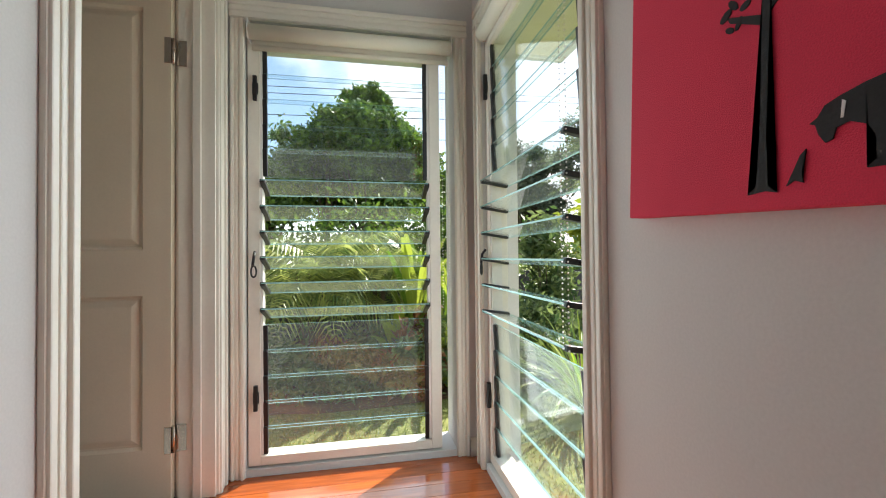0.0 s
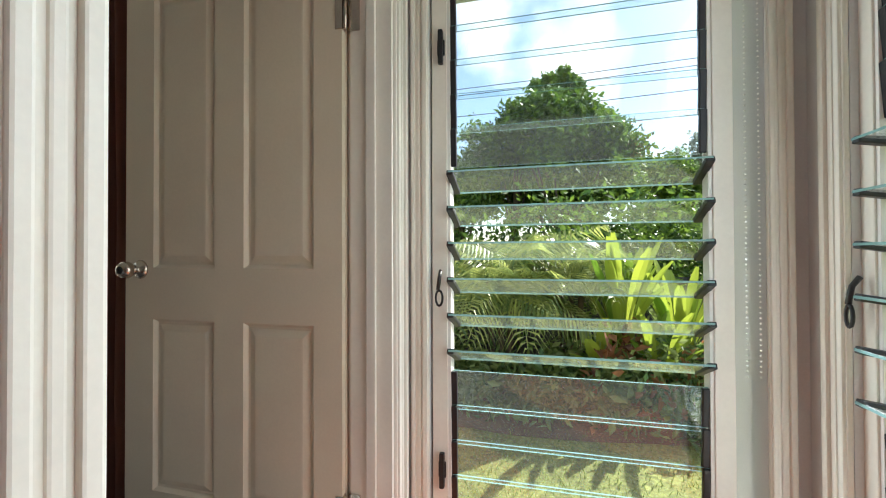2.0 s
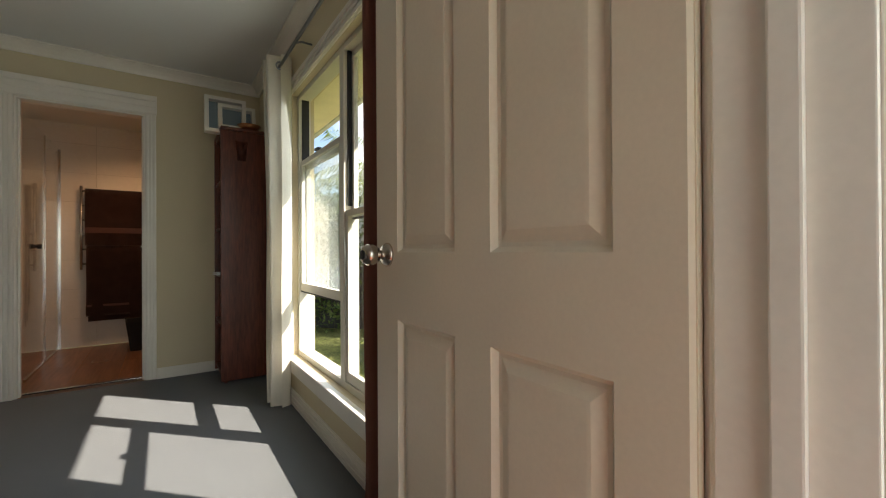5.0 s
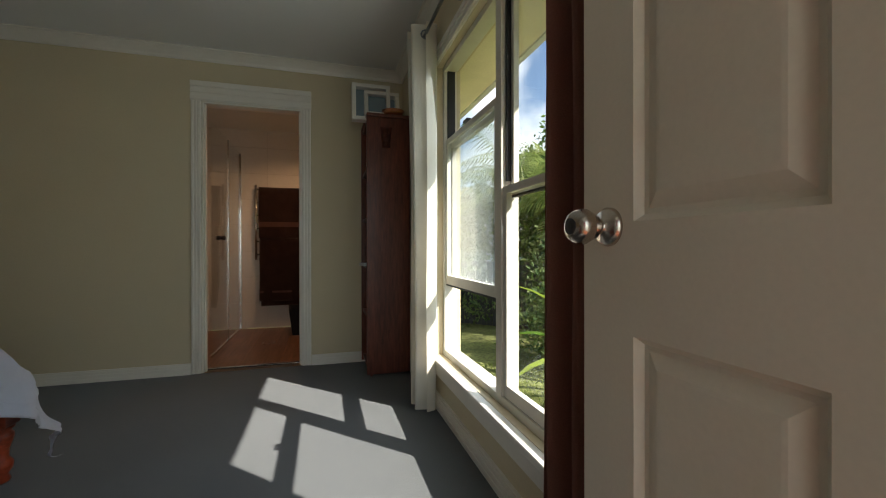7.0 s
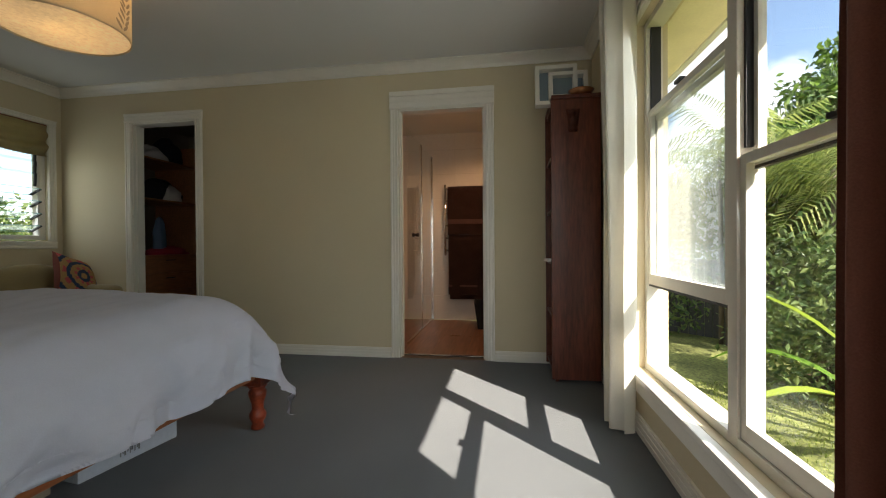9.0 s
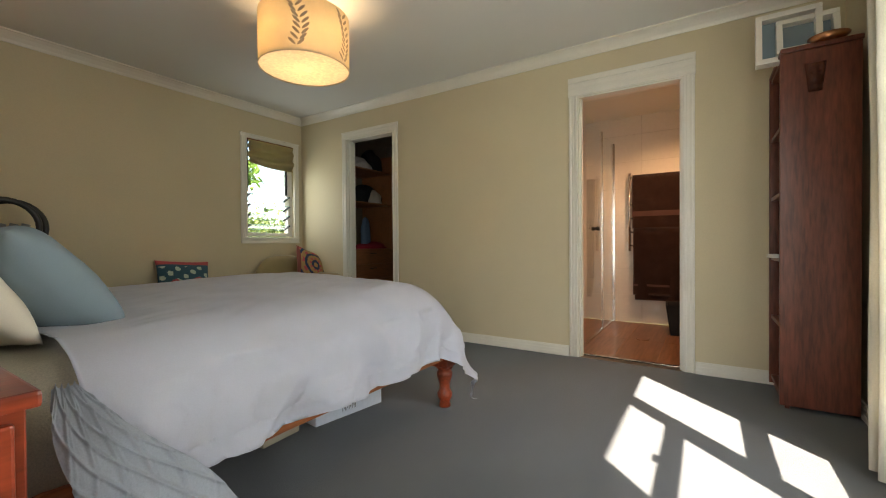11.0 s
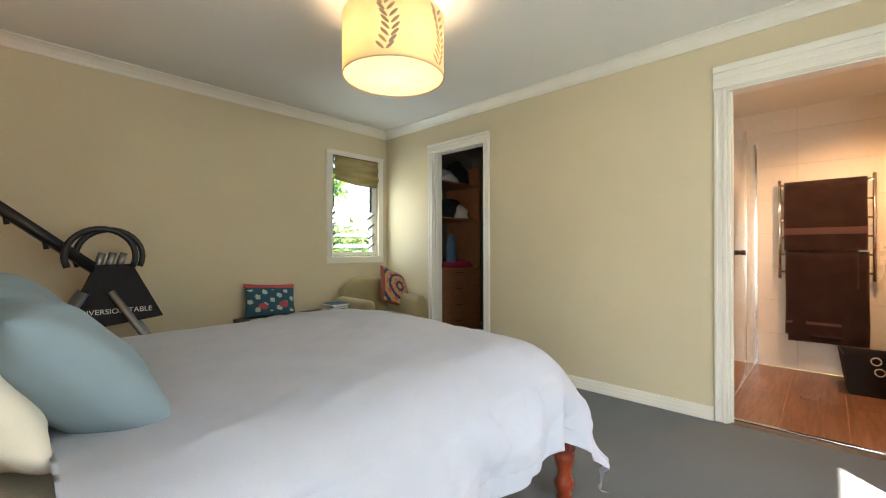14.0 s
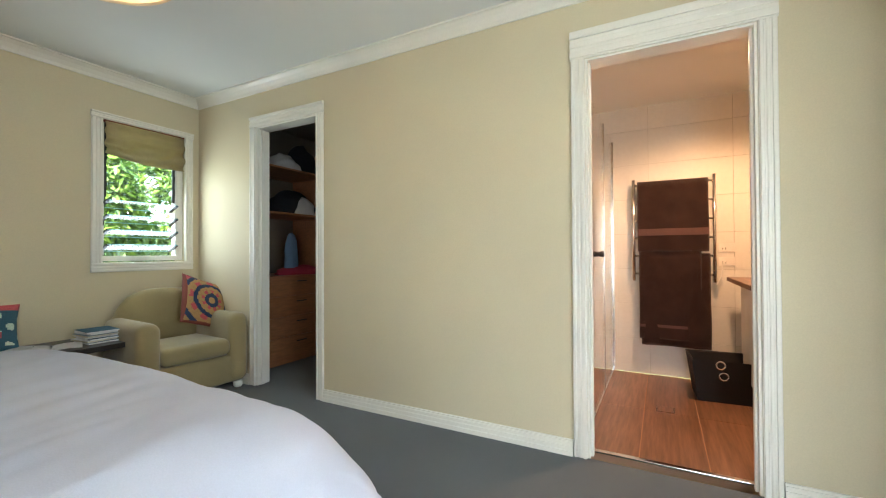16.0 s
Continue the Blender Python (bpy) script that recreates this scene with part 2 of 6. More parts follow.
M_TEAL = mat("teal_cushion", (0.035, 0.10, 0.14), 0.9, grain=200, amount=0.25, bump=0.4)
M_CORAL = mat("coral_embroidery", (0.50, 0.09, 0.10), 0.9, grain=200, amount=0.2, bump=0.5)
M_MINT = mat("pale_embroidery", (0.50, 0.60, 0.50), 0.9, grain=200, amount=0.2, bump=0.5)
M_OCHRE = mat("ochre_embroidery", (0.42, 0.25, 0.10), 0.9, grain=200, amount=0.2, bump=0.5)
M_NAVY = mat("navy_embroidery", (0.025, 0.045, 0.10), 0.9, grain=200, amount=0.2, bump=0.5)
M_PATBLACK = mat("black_pattern_cloth", (0.020, 0.022, 0.028), 0.9, grain=260, amount=0.2, bump=0.3)
M_PATCREAM = mat("cream_pattern_cloth", (0.42, 0.37, 0.28), 0.9, grain=260, amount=0.1, bump=0.3)
M_WHITEBOX = mat("white_plastic_box", (0.66, 0.70, 0.78), 0.5, grain=60, amount=0.04)
M_PLATE = mat("white_plastic", (0.78, 0.76, 0.72), 0.35, grain=60, amount=0.02)
M_LAWN = mat("lawn_soil", (0.16, 0.17, 0.045), 0.95, grain=30, amount=0.5, stain=1.2, stain_amount=0.35, bump=1.0)
M_MULCH = mat("brown_mulch", (0.11, 0.055, 0.032), 0.95, grain=40, amount=0.6, stain=3, stain_amount=0.3, bump=1.0)
M_FENCE = mat("dark_grey_fence", (0.060, 0.058, 0.058), 0.6, grain=30, amount=0.15, stain=1.5, stain_amount=0.2, random_tone=0.1)
M_BARK = mat("grey_bark", (0.11, 0.085, 0.062), 0.9, grain=18, amount=0.4, stain=3, stain_amount=0.25, bump=0.9, stretch=(1, 1, 0.3))
M_YELLOWWALL = mat("yellow_render", (0.78, 0.62, 0.30), 0.85, grain=60, amount=0.05, stain=1, stain_amount=0.06)
M_ROOF = mat("pale_metal_roof", (0.66, 0.68, 0.66), 0.45, grain=20, amount=0.05)
M_WEATHER = mat("white_weatherboard", (0.66, 0.66, 0.64), 0.6, grain=30, amount=0.04)
M_EAVE = mat("cream_soffit", (0.76, 0.70, 0.52), 0.7, grain=60, amount=0.03)
M_BRICK = mat("outer_render", (0.55, 0.50, 0.40), 0.85, grain=60, amount=0.08)
M_WIRE = mat("power_wire", (0.02, 0.02, 0.02), 0.6)
M_TREE = leaf_mat("broad_leaves", (0.03, 0.075, 0.018), (0.19, 0.30, 0.04))
# paler than the leaves themselves: the haze of distance is mixed into both tones
M_FAR = leaf_mat("far_leaves", (0.09, 0.11, 0.08), (0.22, 0.25, 0.17), 0.55)
M_PALM = leaf_mat("palm_leaflets", (0.10, 0.17, 0.05), (0.42, 0.46, 0.13), 0.5, 0.3)
M_BROM = leaf_mat("strap_leaves", (0.14, 0.26, 0.03), (0.40, 0.46, 0.06), 0.45)
M_SHRUB = leaf_mat("shrub_leaves", (0.05, 0.11, 0.03), (0.24, 0.30, 0.10))
M_DRY = leaf_mat("dry_leaves", (0.14, 0.05, 0.02), (0.42, 0.20, 0.09))
M_GOLDLEAF = leaf_mat("golden_leaves", (0.16, 0.24, 0.02), (0.50, 0.52, 0.06), 0.5)
M_GRASS = leaf_mat("grass_blades", (0.10, 0.15, 0.02), (0.30, 0.34, 0.08), 0.4)


# ---- helpers ----
def box(bm, x0, x1, y0, y1, z0, z1, bevel=0.0):
    b = bmesh.new() if bevel else bm
    r = bmesh.ops.create_cube(b, size=1.0, matrix=Matrix.Translation(((x0 + x1) / 2, (y0 + y1) / 2, (z0 + z1) / 2)) @ Matrix.Diagonal((abs(x1 - x0), abs(y1 - y0), abs(z1 - z0), 1)))
    if bevel:
        bmesh.ops.bevel(b, geom=b.edges[:], offset=bevel, segments=2, affect="EDGES", profile=0.6)
        append(bm, b)
    return bm


def append(bm, other, m=None):
    """Moves the geometry of other into bm."""
    if m is not None:
        bmesh.ops.transform(other, matrix=m, verts=other.verts[:])
    table = {v: bm.verts.new(v.co) for v in other.verts}
    for f in other.faces:
        g = bm.faces.new([table[v] for v in f.verts])
        g.smooth, g.material_index = f.smooth, f.material_index
    other.free()


def part(name, bm, material, parent=None, label="", smooth=False, m=None):
    me = bpy.data.meshes.new(name)
    if smooth:
        for f in bm.faces:
            f.smooth = True
    bm.to_mesh(me)
    bm.free()
    for x in (material if isinstance(material, (list, tuple)) else [material]):
        me.materials.append(x)
    ob = new(name, me)
    if m is not None:
        ob.matrix_basis = m
    if parent is not None:
        ob.parent = parent
    if label:
        ob["label"] = label
    return ob


def bx(name, material, parent, x0, x1, y0, y1, z0, z1, bevel=0.0, label=""):
    return part(name, box(bmesh.new(), x0, x1, y0, y1, z0, z1, bevel), material, parent, label)


def thing(name, label, category, m=None, group="", kind=""):
    ob = new(name)
    ob.empty_display_size = 0.1
    if m is not None:
        ob.matrix_basis = m
    return tagged(ob, label, category, group, kind)


def struct(ob, label, category=""):
    return tagged(ob, label, category or ob.name.split("_")[0], "", "structure")


def lathe(bm, profile, segs=24, at=(0, 0, 0), cap=True):
    rings = []
    for r, z in profile:
        rings.append([bm.verts.new((at[0] + r * math.cos(k * math.tau / segs), at[1] + r * math.sin(k * math.tau / segs), at[2] + z)) for k in range(segs)])
    for a, b in zip(rings, rings[1:]):
        for k in range(segs):
            bm.faces.new((a[k], a[(k + 1) % segs], b[(k + 1) % segs], b[k])).smooth = True
    if cap:
        bm.faces.new(rings[0][::-1])
        bm.faces.new(rings[-1])
    return bm


def tube(bm, pts, r, segs=8, r_end=None):
    pts = [Vector(p) for p in pts]
    rings = []
    for i, p in enumerate(pts):
        d = (pts[min(i + 1, len(pts) - 1)] - pts[max(i - 1, 0)]).normalized()
        a = d.orthogonal().normalized() if i == 0 else (rings[-1][1] - d * rings[-1][1].dot(d)).normalized()
        b = d.cross(a)
        rr = r if r_end is None else r + (r_end - r) * i / (len(pts) - 1)
        rings.append(([bm.verts.new(p + (a * math.cos(k * math.tau / segs) + b * math.sin(k * math.tau / segs)) * rr) for k in range(segs)], a))
    for (u, _), (v, _) in zip(rings, rings[1:]):
        for k in range(segs):
            bm.faces.new((u[k], u[(k + 1) % segs], v[(k + 1) % segs], v[k])).smooth = True
    bm.faces.new(rings[0][0][::-1])
    bm.faces.new(rings[-1][0])
    return bm


def grid(bm, nu, nv, fn, smooth=True, mi=None):
    vs = [[bm.verts.new(fn(i / nu, j / nv)) for j in range(nv + 1)] for i in range(nu + 1)]
    for i in range(nu):
        for j in range(nv):
            f = bm.faces.new((vs[i][j], vs[i + 1][j], vs[i + 1][j + 1], vs[i][j + 1]))
            f.smooth = smooth
            if mi:
                f.material_index = mi((i + 0.5) / nu, (j + 0.5) / nv)
    return bm


def pillow(w, h, t, n=22, seed=0, mi=None, wrinkle=0.017):
    """A stuffed cushion in its own x (width), y (height), z (thickness)."""
    bm = bmesh.new()
    for side in (1, -1):
        def fn(u, v):
            a, b = 2 * u - 1, 2 * v - 1
            if side < 0:
                a = -a
            fat = ((1 - abs(a) ** 2.4) * (1 - abs(b) ** 2.4)) ** 0.5
            pull = 1 - 0.06 * (1 - abs(a) ** 2) * abs(b) ** 3 - 0.0
            x, y = a * w / 2 * (1 - 0.07 * (1 - b * b) * abs(a) ** 4), b * h / 2 * (1 - 0.07 * (1 - a * a) * abs(b) ** 4)
            wr = noise.noise(Vector((x * 7 + seed, y * 7, side * 3.0))) * wrinkle + abs(noise.noise(Vector((x * 14, y * 5 + seed, side)))) * wrinkle * 0.7
            return (x, y, side * (t / 2 * fat * pull) + (wr * min(1, fat * 2)))
        grid(bm, n, n, fn, True, mi)
    bmesh.ops.remove_doubles(bm, verts=bm.verts[:], dist=0.0008)
    return bm


def soft_box(x0, x1, y0, y1, z0, z1, r, seg=4):
    b = bmesh.new()
    bmesh.ops.create_cube(b, size=1.0, matrix=Matrix.Translation(((x0 + x1) / 2, (y0 + y1) / 2, (z0 + z1) / 2)) @ Matrix.Diagonal((x1 - x0, y1 - y0, z1 - z0, 1)))
    bmesh.ops.bevel(b, geom=b.edges[:], offset=r, segments=seg, affect="EDGES", profile=0.5)
    for f in b.faces:
        f.smooth = True
    return b


# ---- structure ----
CEIL = 2.40
WX, EX, SY, NY = -4.085, -0.43, -2.675, 2.125      # bedroom faces
HX0, HX1, HNY, HSY = -0.30, 0.80, 2.07, -1.30       # hall faces


def wall_along(name, axis, at0, at1, lo, hi, z0, z1, holes, material, label):
    """A wall along x or y between two faces, with holes (lo, hi, z0, z1) that go through it."""
    bm = bmesh.new()

    def blk(a, b, c, d):
        if b - a > 1e-4 and d - c > 1e-4:
            box(bm, a, b, at0, at1, c, d) if axis == "x" else box(bm, at0, at1, a, b, c, d)
    pos = lo
    for a, b, c, d in sorted(holes):
        blk(pos, a, z0, z1), blk(a, b, z0, c), blk(a, b, d, z1)
        pos = b
    blk(pos, hi, z0, z1)
    return struct(part(name, bm, material), label, "wall")


def architrave(name, axis, face, out, lo, hi, z1, width, head, label, z0=0.0, sill=False, material=None):
    """Profiled boards round an opening on a wall's face; out is +1 or -1, the side into the room."""
    top = thing(name, label, "architrave", kind="structure")
    for k, (a, b, c, d) in enumerate(((lo - width, lo, z0, z1), (hi, hi + width, z0, z1), (lo - width - 0.004, hi + width + 0.004, z1, z1 + head)) + (((lo - width, hi + width, z0 - 0.07, z0),) if sill else ())):
        bm = bmesh.new()
        span = (b - a) if k < 2 else (d - c)
        for lo_i, hi_i, thick in ((0.0, 1.0, 0.013), (0.05, 0.28, 0.020), (0.40, 0.60, 0.017), (0.70, 0.96, 0.022)):
            w0, w1 = (a + lo_i * span, a + hi_i * span) if k < 2 else (a, b)
            h0, h1 = (c, d) if k < 2 else (c + lo_i * span, c + hi_i * span)
            if w1 - w0 < 0.004 or h1 - h0 < 0.004:
                continue
            p, q = face, face + out * thick
            box(bm, w0, w1, min(p, q), max(p, q), h0, h1, 0.004) if axis == "x" else box(bm, min(p, q), max(p, q), w0, w1, h0, h1, 0.004)
        part(("side_board", "side_board", "head_board", "bottom_board")[k], bm, material or M_TRIM, top)
    return top


def skirting(name, axis, face, out, lo, hi, label):
    bm = bmesh.new()
    for z0, z1, th in ((0.0, 0.070, 0.016), (0.0, 0.050, 0.020), (0.0, 0.026, 0.024), (0.070, 0.080, 0.011)):
        p, q = face, face + out * th
        box(bm, lo, hi, min(p, q), max(p, q), z0, z1) if axis == "x" else box(bm, min(p, q), max(p, q), lo, hi, z0, z1)
    return struct(part(name, bm, M_TRIM), label, "baseboard")


BW = (-2.99, -1.37, 0.30, 2.00)       # bedroom window opening
WA = (-0.218, 0.705, 0.03, 1.97)      # hall north window
WB = (1.06, 1.915, 0.03, 1.97)        # hall east window
SW = (-3.96, -3.375, 0.985, 2.045)    # small bedroom window
BD = (0.605, 1.315, 0.0, 2.03)        # bathroom doorway
CD = (-1.905, -1.25, 0.0, 2.055)      # closet doorway
ED = (1.13, 1.96, 0.0, 2.05)          # bedroom doorway

wall_along("wall_north_bedroom", "x", NY, 2.27, WX - 0.12, EX, -0.9, CEIL, [BW], M_CREAM, "cream painted bedroom wall under the wide window")
wall_along("wall_west", "y", WX - 0.11, WX, SY - 0.14, NY, 0, CEIL, [BD, CD], M_CREAM, "cream painted wall with two open doorways")
wall_along("wall_south", "x", SY - 0.14, SY, WX, EX, -0.9, CEIL, [SW], M_CREAM, "cream painted wall with a small louvre window")
wall_along("wall_partition", "y", EX, HX0, SY, 2.27, 0, CEIL, [ED], [M_HALL], "pale painted partition wall with the bedroom doorway")
wall_along("wall_north_hall", "x", HNY, 2.27, HX0, HX1 + 0.16, -0.9, CEIL, [WA], M_HALL, "pale painted hall wall round a tall louvre window")
wall_along("wall_east_hall", "y", HX1, HX1 + 0.16, HSY, HNY, -0.9, CEIL, [WB], M_HALL, "pale painted hall wall with louvre window and canvas")
wall_along("wall_south_hall", "x", HSY - 0.1, HSY, HX0, HX1 + 0.16, 0, CEIL, [], M_HALL, "plain pale hall end wall")
bm = bmesh.new()
box(bm, WX, EX, SY, NY, CEIL, CEIL + 0.1), box(bm, EX, HX1, HSY, HNY, CEIL, CEIL + 0.1)
struct(part("ceiling", bm, M_CEIL), "flat white painted plaster ceiling", "ceiling")
struct(bx("floor_bedroom", M_CARPET, None, WX, EX + 0.02, SY, NY, -0.1, 0.0), "charcoal grey cut pile carpet floor", "floor")
bm = bmesh.new()


def cornice(bm, axis, face, out, lo, hi):
    prof = [(0.0, -0.075), (0.012, -0.075), (0.02, -0.055), (0.04, -0.03), (0.062, -0.012), (0.075, -0.010), (0.075, 0.0), (0.0, 0.0)]
    ends = []
    for e in (lo, hi):
        ends.append([bm.verts.new((e, face + out * a, CEIL + b) if axis == "x" else (face + out * a, e, CEIL + b)) for a, b in prof])
    for k in range(len(prof)):
        bm.faces.new((ends[0][k], ends[0][(k + 1) % len(prof)], ends[1][(k + 1) % len(prof)], ends[1][k]))


cornice(bm, "x", SY, 1, WX, EX), cornice(bm, "x", NY, -1, WX, EX), cornice(bm, "y", WX, 1, SY, NY), cornice(bm, "y", EX, -1, SY, NY)
bmesh.ops.recalc_face_normals(bm, faces=bm.faces[:])
struct(part("cornice", bm, M_TRIM), "white coved plaster cornice", "cornice")
architrave("trim_bathroom_door", "y", WX, 1, BD[0], BD[1], BD[3], 0.068, 0.15, "white painted architrave round the bathroom doorway")
architrave("trim_closet_door", "y", WX, 1, CD[0], CD[1], CD[3], 0.066, 0.085, "white painted architrave round the closet doorway")
architrave("trim_small_window", "x", SY, 1, SW[0], SW[1], SW[3], 0.070, 0.05, "white painted surround of the small window", z0=SW[2], sill=True)
architrave("trim_bedroom_window", "x", NY, -1, BW[0], BW[1], BW[3], 0.085, 0.09, "white painted surround of the wide bedroom window", z0=BW[2])
architrave("trim_entry_hall", "y", HX0, 1, ED[0], ED[1], ED[3], 0.085, 0.085, "white painted fluted architrave round the bedroom doorway")
architrave("trim_entry_room", "y", EX, -1, ED[0], ED[1] + 0.0, ED[3], 0.085, 0.085, "white painted architrave on the bedroom side")
architrave("trim_hall_north", "x", HNY, -1, WA[0], WA[1], WA[3], 0.060, 0.085, "white painted architrave round the north louvre window")
architrave("trim_hall_east", "y", HX1, -1, WB[0], WB[1], WB[3], 0.078, 0.085, "white painted architrave round the east louvre window")


def lining(name, axis, a0, a1, lo, hi, z1, label, th=0.018):
    """Jamb boards that line a doorway, with a stop bead."""
    top = thing(name, label, "door jamb", kind="structure")
    for nm, (p, q, c, d) in (("side_jamb", (lo, lo + th, 0, z1)), ("side_jamb", (hi - th, hi, 0, z1)), ("head_jamb", (lo + th, hi - th, z1 - th, z1))):
        bx(nm, M_TRIM, top, a0, a1, p, q, c, d, 0.002)
    for p, q in ((lo + th, lo + th + 0.012), (hi - th - 0.012, hi - th)):
        bx("stop_bead", M_TRIM, top, a0 + 0.055, a0 + 0.085, p, q, 0, z1 - th, 0.003)
    return top


lining("door_jamb_bathroom", "y", WX - 0.112, WX + 0.002, BD[0], BD[1], BD[3], "white painted jamb of the bathroom doorway", 0.012)
lining("door_jamb_closet", "y", WX - 0.112, WX + 0.002, CD[0], CD[1], CD[3], "white painted jamb of the closet doorway", 0.012)
lining("door_jamb_entry", "y", EX - 0.002, HX0 + 0.002, ED[0], ED[1], ED[3], "white painted jamb of the bedroom doorway", 0.012)
skirting("baseboard_west_a", "y", WX, 1, SY, CD[0] - 0.068, "white moulded skirting board")
skirting("baseboard_west_b", "y", WX, 1, CD[1] + 0.068, BD[0] - 0.070, "white moulded skirting board")
skirting("baseboard_west_c", "y", WX, 1, BD[1] + 0.070, NY, "white moulded skirting board")
skirting("baseboard_north", "x", NY, -1, WX + 0.025, EX, "white moulded skirting board under the window")
skirting("baseboard_south", "x", SY, 1, WX + 0.025, EX, "white moulded skirting board")
skirting("baseboard_hall_north", "x", HNY, -1, WA[1] + 0.062, HX1, "white moulded skirting board in the corner")
skirting("baseboard_hall_east", "y", HX1, -1, HSY, WB[0] - 0.08, "white moulded skirting board below the canvas")


# ---- louvre windows ----
PITCH = 0.1105


def louvre_window(name, label, m, width, z0, count, open_from, open_to, clips=True, tilt=24):
    """A louvre window in its own frame: x along the wall, y outwards, z up, glass bays from x 0 to width."""
    top = thing(name, label, "window", m, kind="structure")
    h = count * PITCH
    for nm, a, b, c, d in (("window_frame", -0.062, -0.012, z0 - 0.045, z0 + h + 0.05), ("window_frame", width + 0.012, width + 0.062, z0 - 0.045, z0 + h + 0.05),
                           ("window_frame", -0.012, width + 0.012, z0 + h + 0.008, z0 + h + 0.05), ("window_frame", -0.012, width + 0.012, z0 - 0.045, z0 - 0.006)):
        bx(nm, M_TRIM, top, a, b, -0.005, 0.075, c, d, 0.003)
    for side, x in ((-1, -0.012), (1, width + 0.002)):
        bx("clip_channel", M_PLATE, top, x, x + 0.010, 0.0, 0.045, z0, z0 + h, 0.001, "white channel that carries the blades")
    blade = box(bmesh.new(), 0.0, width, -0.003, 0.003, -PITCH / 2 - 0.008, PITCH / 2 + 0.008)
    for f in blade.faces:
        f.material_index = 1 if abs(f.normal.z) > 0.5 else 0
    clip = box(bmesh.new(), -0.006, 0.016, -0.008, 0.008, -PITCH / 2 - 0.004, PITCH / 2 + 0.004, 0.003)
    proto_b = proto_c = None
    for i in range(count):
        z = z0 + (i + 0.5) * PITCH
        is_open = open_from <= i < open_to
        a = (90 - tilt) if is_open else 4
        mm = pose(0, 0.012, z, a, 0, 0)
        if proto_b is None:
            proto_b = part("louvre_blade", blade, [M_LOUVRE, M_EDGE], top, "clear glass louvre blade")
            proto_b.visible_shadow = False
            proto_b.matrix_basis = mm
            proto_c = part("blade_clip", clip, M_BLACK, top, "black plastic blade clip")
            proto_c.matrix_basis = mm
        else:
            o = new("louvre_blade", proto_b.data)
            o.parent, o.matrix_basis, o.visible_shadow = top, mm, False
            o = new("blade_clip", proto_c.data)
            o.parent, o.matrix_basis = top, mm
        o = new("blade_clip", proto_c.data)
        o.parent, o.matrix_basis = top, mm @ pose(width - 0.010, 0, 0)
    for x in (-0.03, ):
        for zz in (z0 + h * 0.90, z0 + h * 0.14):
            bm = box(bmesh.new(), x - 0.008, x + 0.008, -0.022, -0.004, zz - 0.055, zz + 0.055, 0.004)
            box(bm, x - 0.012, x + 0.012, -0.012, -0.002, zz - 0.025, zz + 0.025, 0.003)
            part("latch", bm, M_BLACK, top, "black latch handle")
        zz = z0 + PITCH * (open_from + 2.5)
        bm = tube(bmesh.new(), [(x, -0.02, zz + 0.05), (x, -0.035, zz + 0.03), (x - 0.004, -0.04, zz - 0.01)], 0.006)
        tube(bm, [(x + 0.011 * math.sin(k * math.tau / 12), -0.04, zz - 0.035 + 0.024 * math.cos(k * math.tau / 12)) for k in range(13)], 0.004, 6)
        part("lever", bm, M_BLACK, top, "black looped winding lever")
    return top


louvre_window("window_1", "tall clear louvre window, half its blades tilted open", pose(-0.150, 2.085, 0), 0.725, 0.085, 16, 5, 11)
louvre_window("window_2", "tall clear louvre window on the side wall, blades tilted open", pose(0.822, 1.865, 0, 0, 0, -90), 0.735, 0.085, 16, 5, 11, tilt=9)
sw = louvre_window("window_3", "small louvre window with dark clips above the armchair", pose(-3.40, SY - 0.03, 0, 0, 0, 180), 0.50, 1.04, 9, 0, 4)


def roller_blind(name, m, width, z, label):
    top = thing(name, label, "blind", m)
    part("roller", tube(bmesh.new(), [(0, 0, z + 0.055), (width, 0, z + 0.055)], 0.032, 16), M_ROLLER, top)
    bx("blind_fabric", M_ROLLER, top, 0.01, width - 0.01, 0.028, 0.030, z, z + 0.05)
    part("bottom_bar", tube(bmesh.new(), [(0.005, 0.029, z), (width - 0.005, 0.029, z)], 0.012, 10), M_ROLLER, top)
    bx("bracket", M_PLATE, top, -0.004, 0.0, -0.03, 0.035, z + 0.02, z + 0.1)
    bx("bracket", M_PLATE, top, width, width + 0.004, -0.03, 0.035, z + 0.02, z + 0.1)
    bm = bmesh.new()
    for k in range(90):
        for dx in (0.0, 0.03):
            bmesh.ops.create_icosphere(bm, subdivisions=1, radius=0.0026, matrix=Matrix.Translation((width - 0.02 - dx, -0.035, z + 0.05 - k * 0.0135)))
    tagged(part("bead_chain", bm, M_PLATE, top, "white bead chain"), kind="stuff")
    return top


roller_blind("roller_blind", pose(-0.195, 2.045, 0), 0.88, 1.855, "cream roller blind wound up at the window head")
roller_blind("roller_blind", pose(0.800, 1.895, 0, 0, 0, -90), 0.82, 1.855, "cream roller blind wound up at the side window head")

# ---- bedroom window: two double-hung bays ----
bwin = thing("window_4", "wide cream framed double-hung window, one sash raised", "window", kind="structure")
for x0, x1 in ((BW[0], BW[0] + 0.03), (-2.212, -2.158), (BW[1] - 0.03, BW[1])):
    bx("window_frame", M_ALU, bwin, x0, x1, 2.16, 2.238, BW[2], BW[3], 0.003)
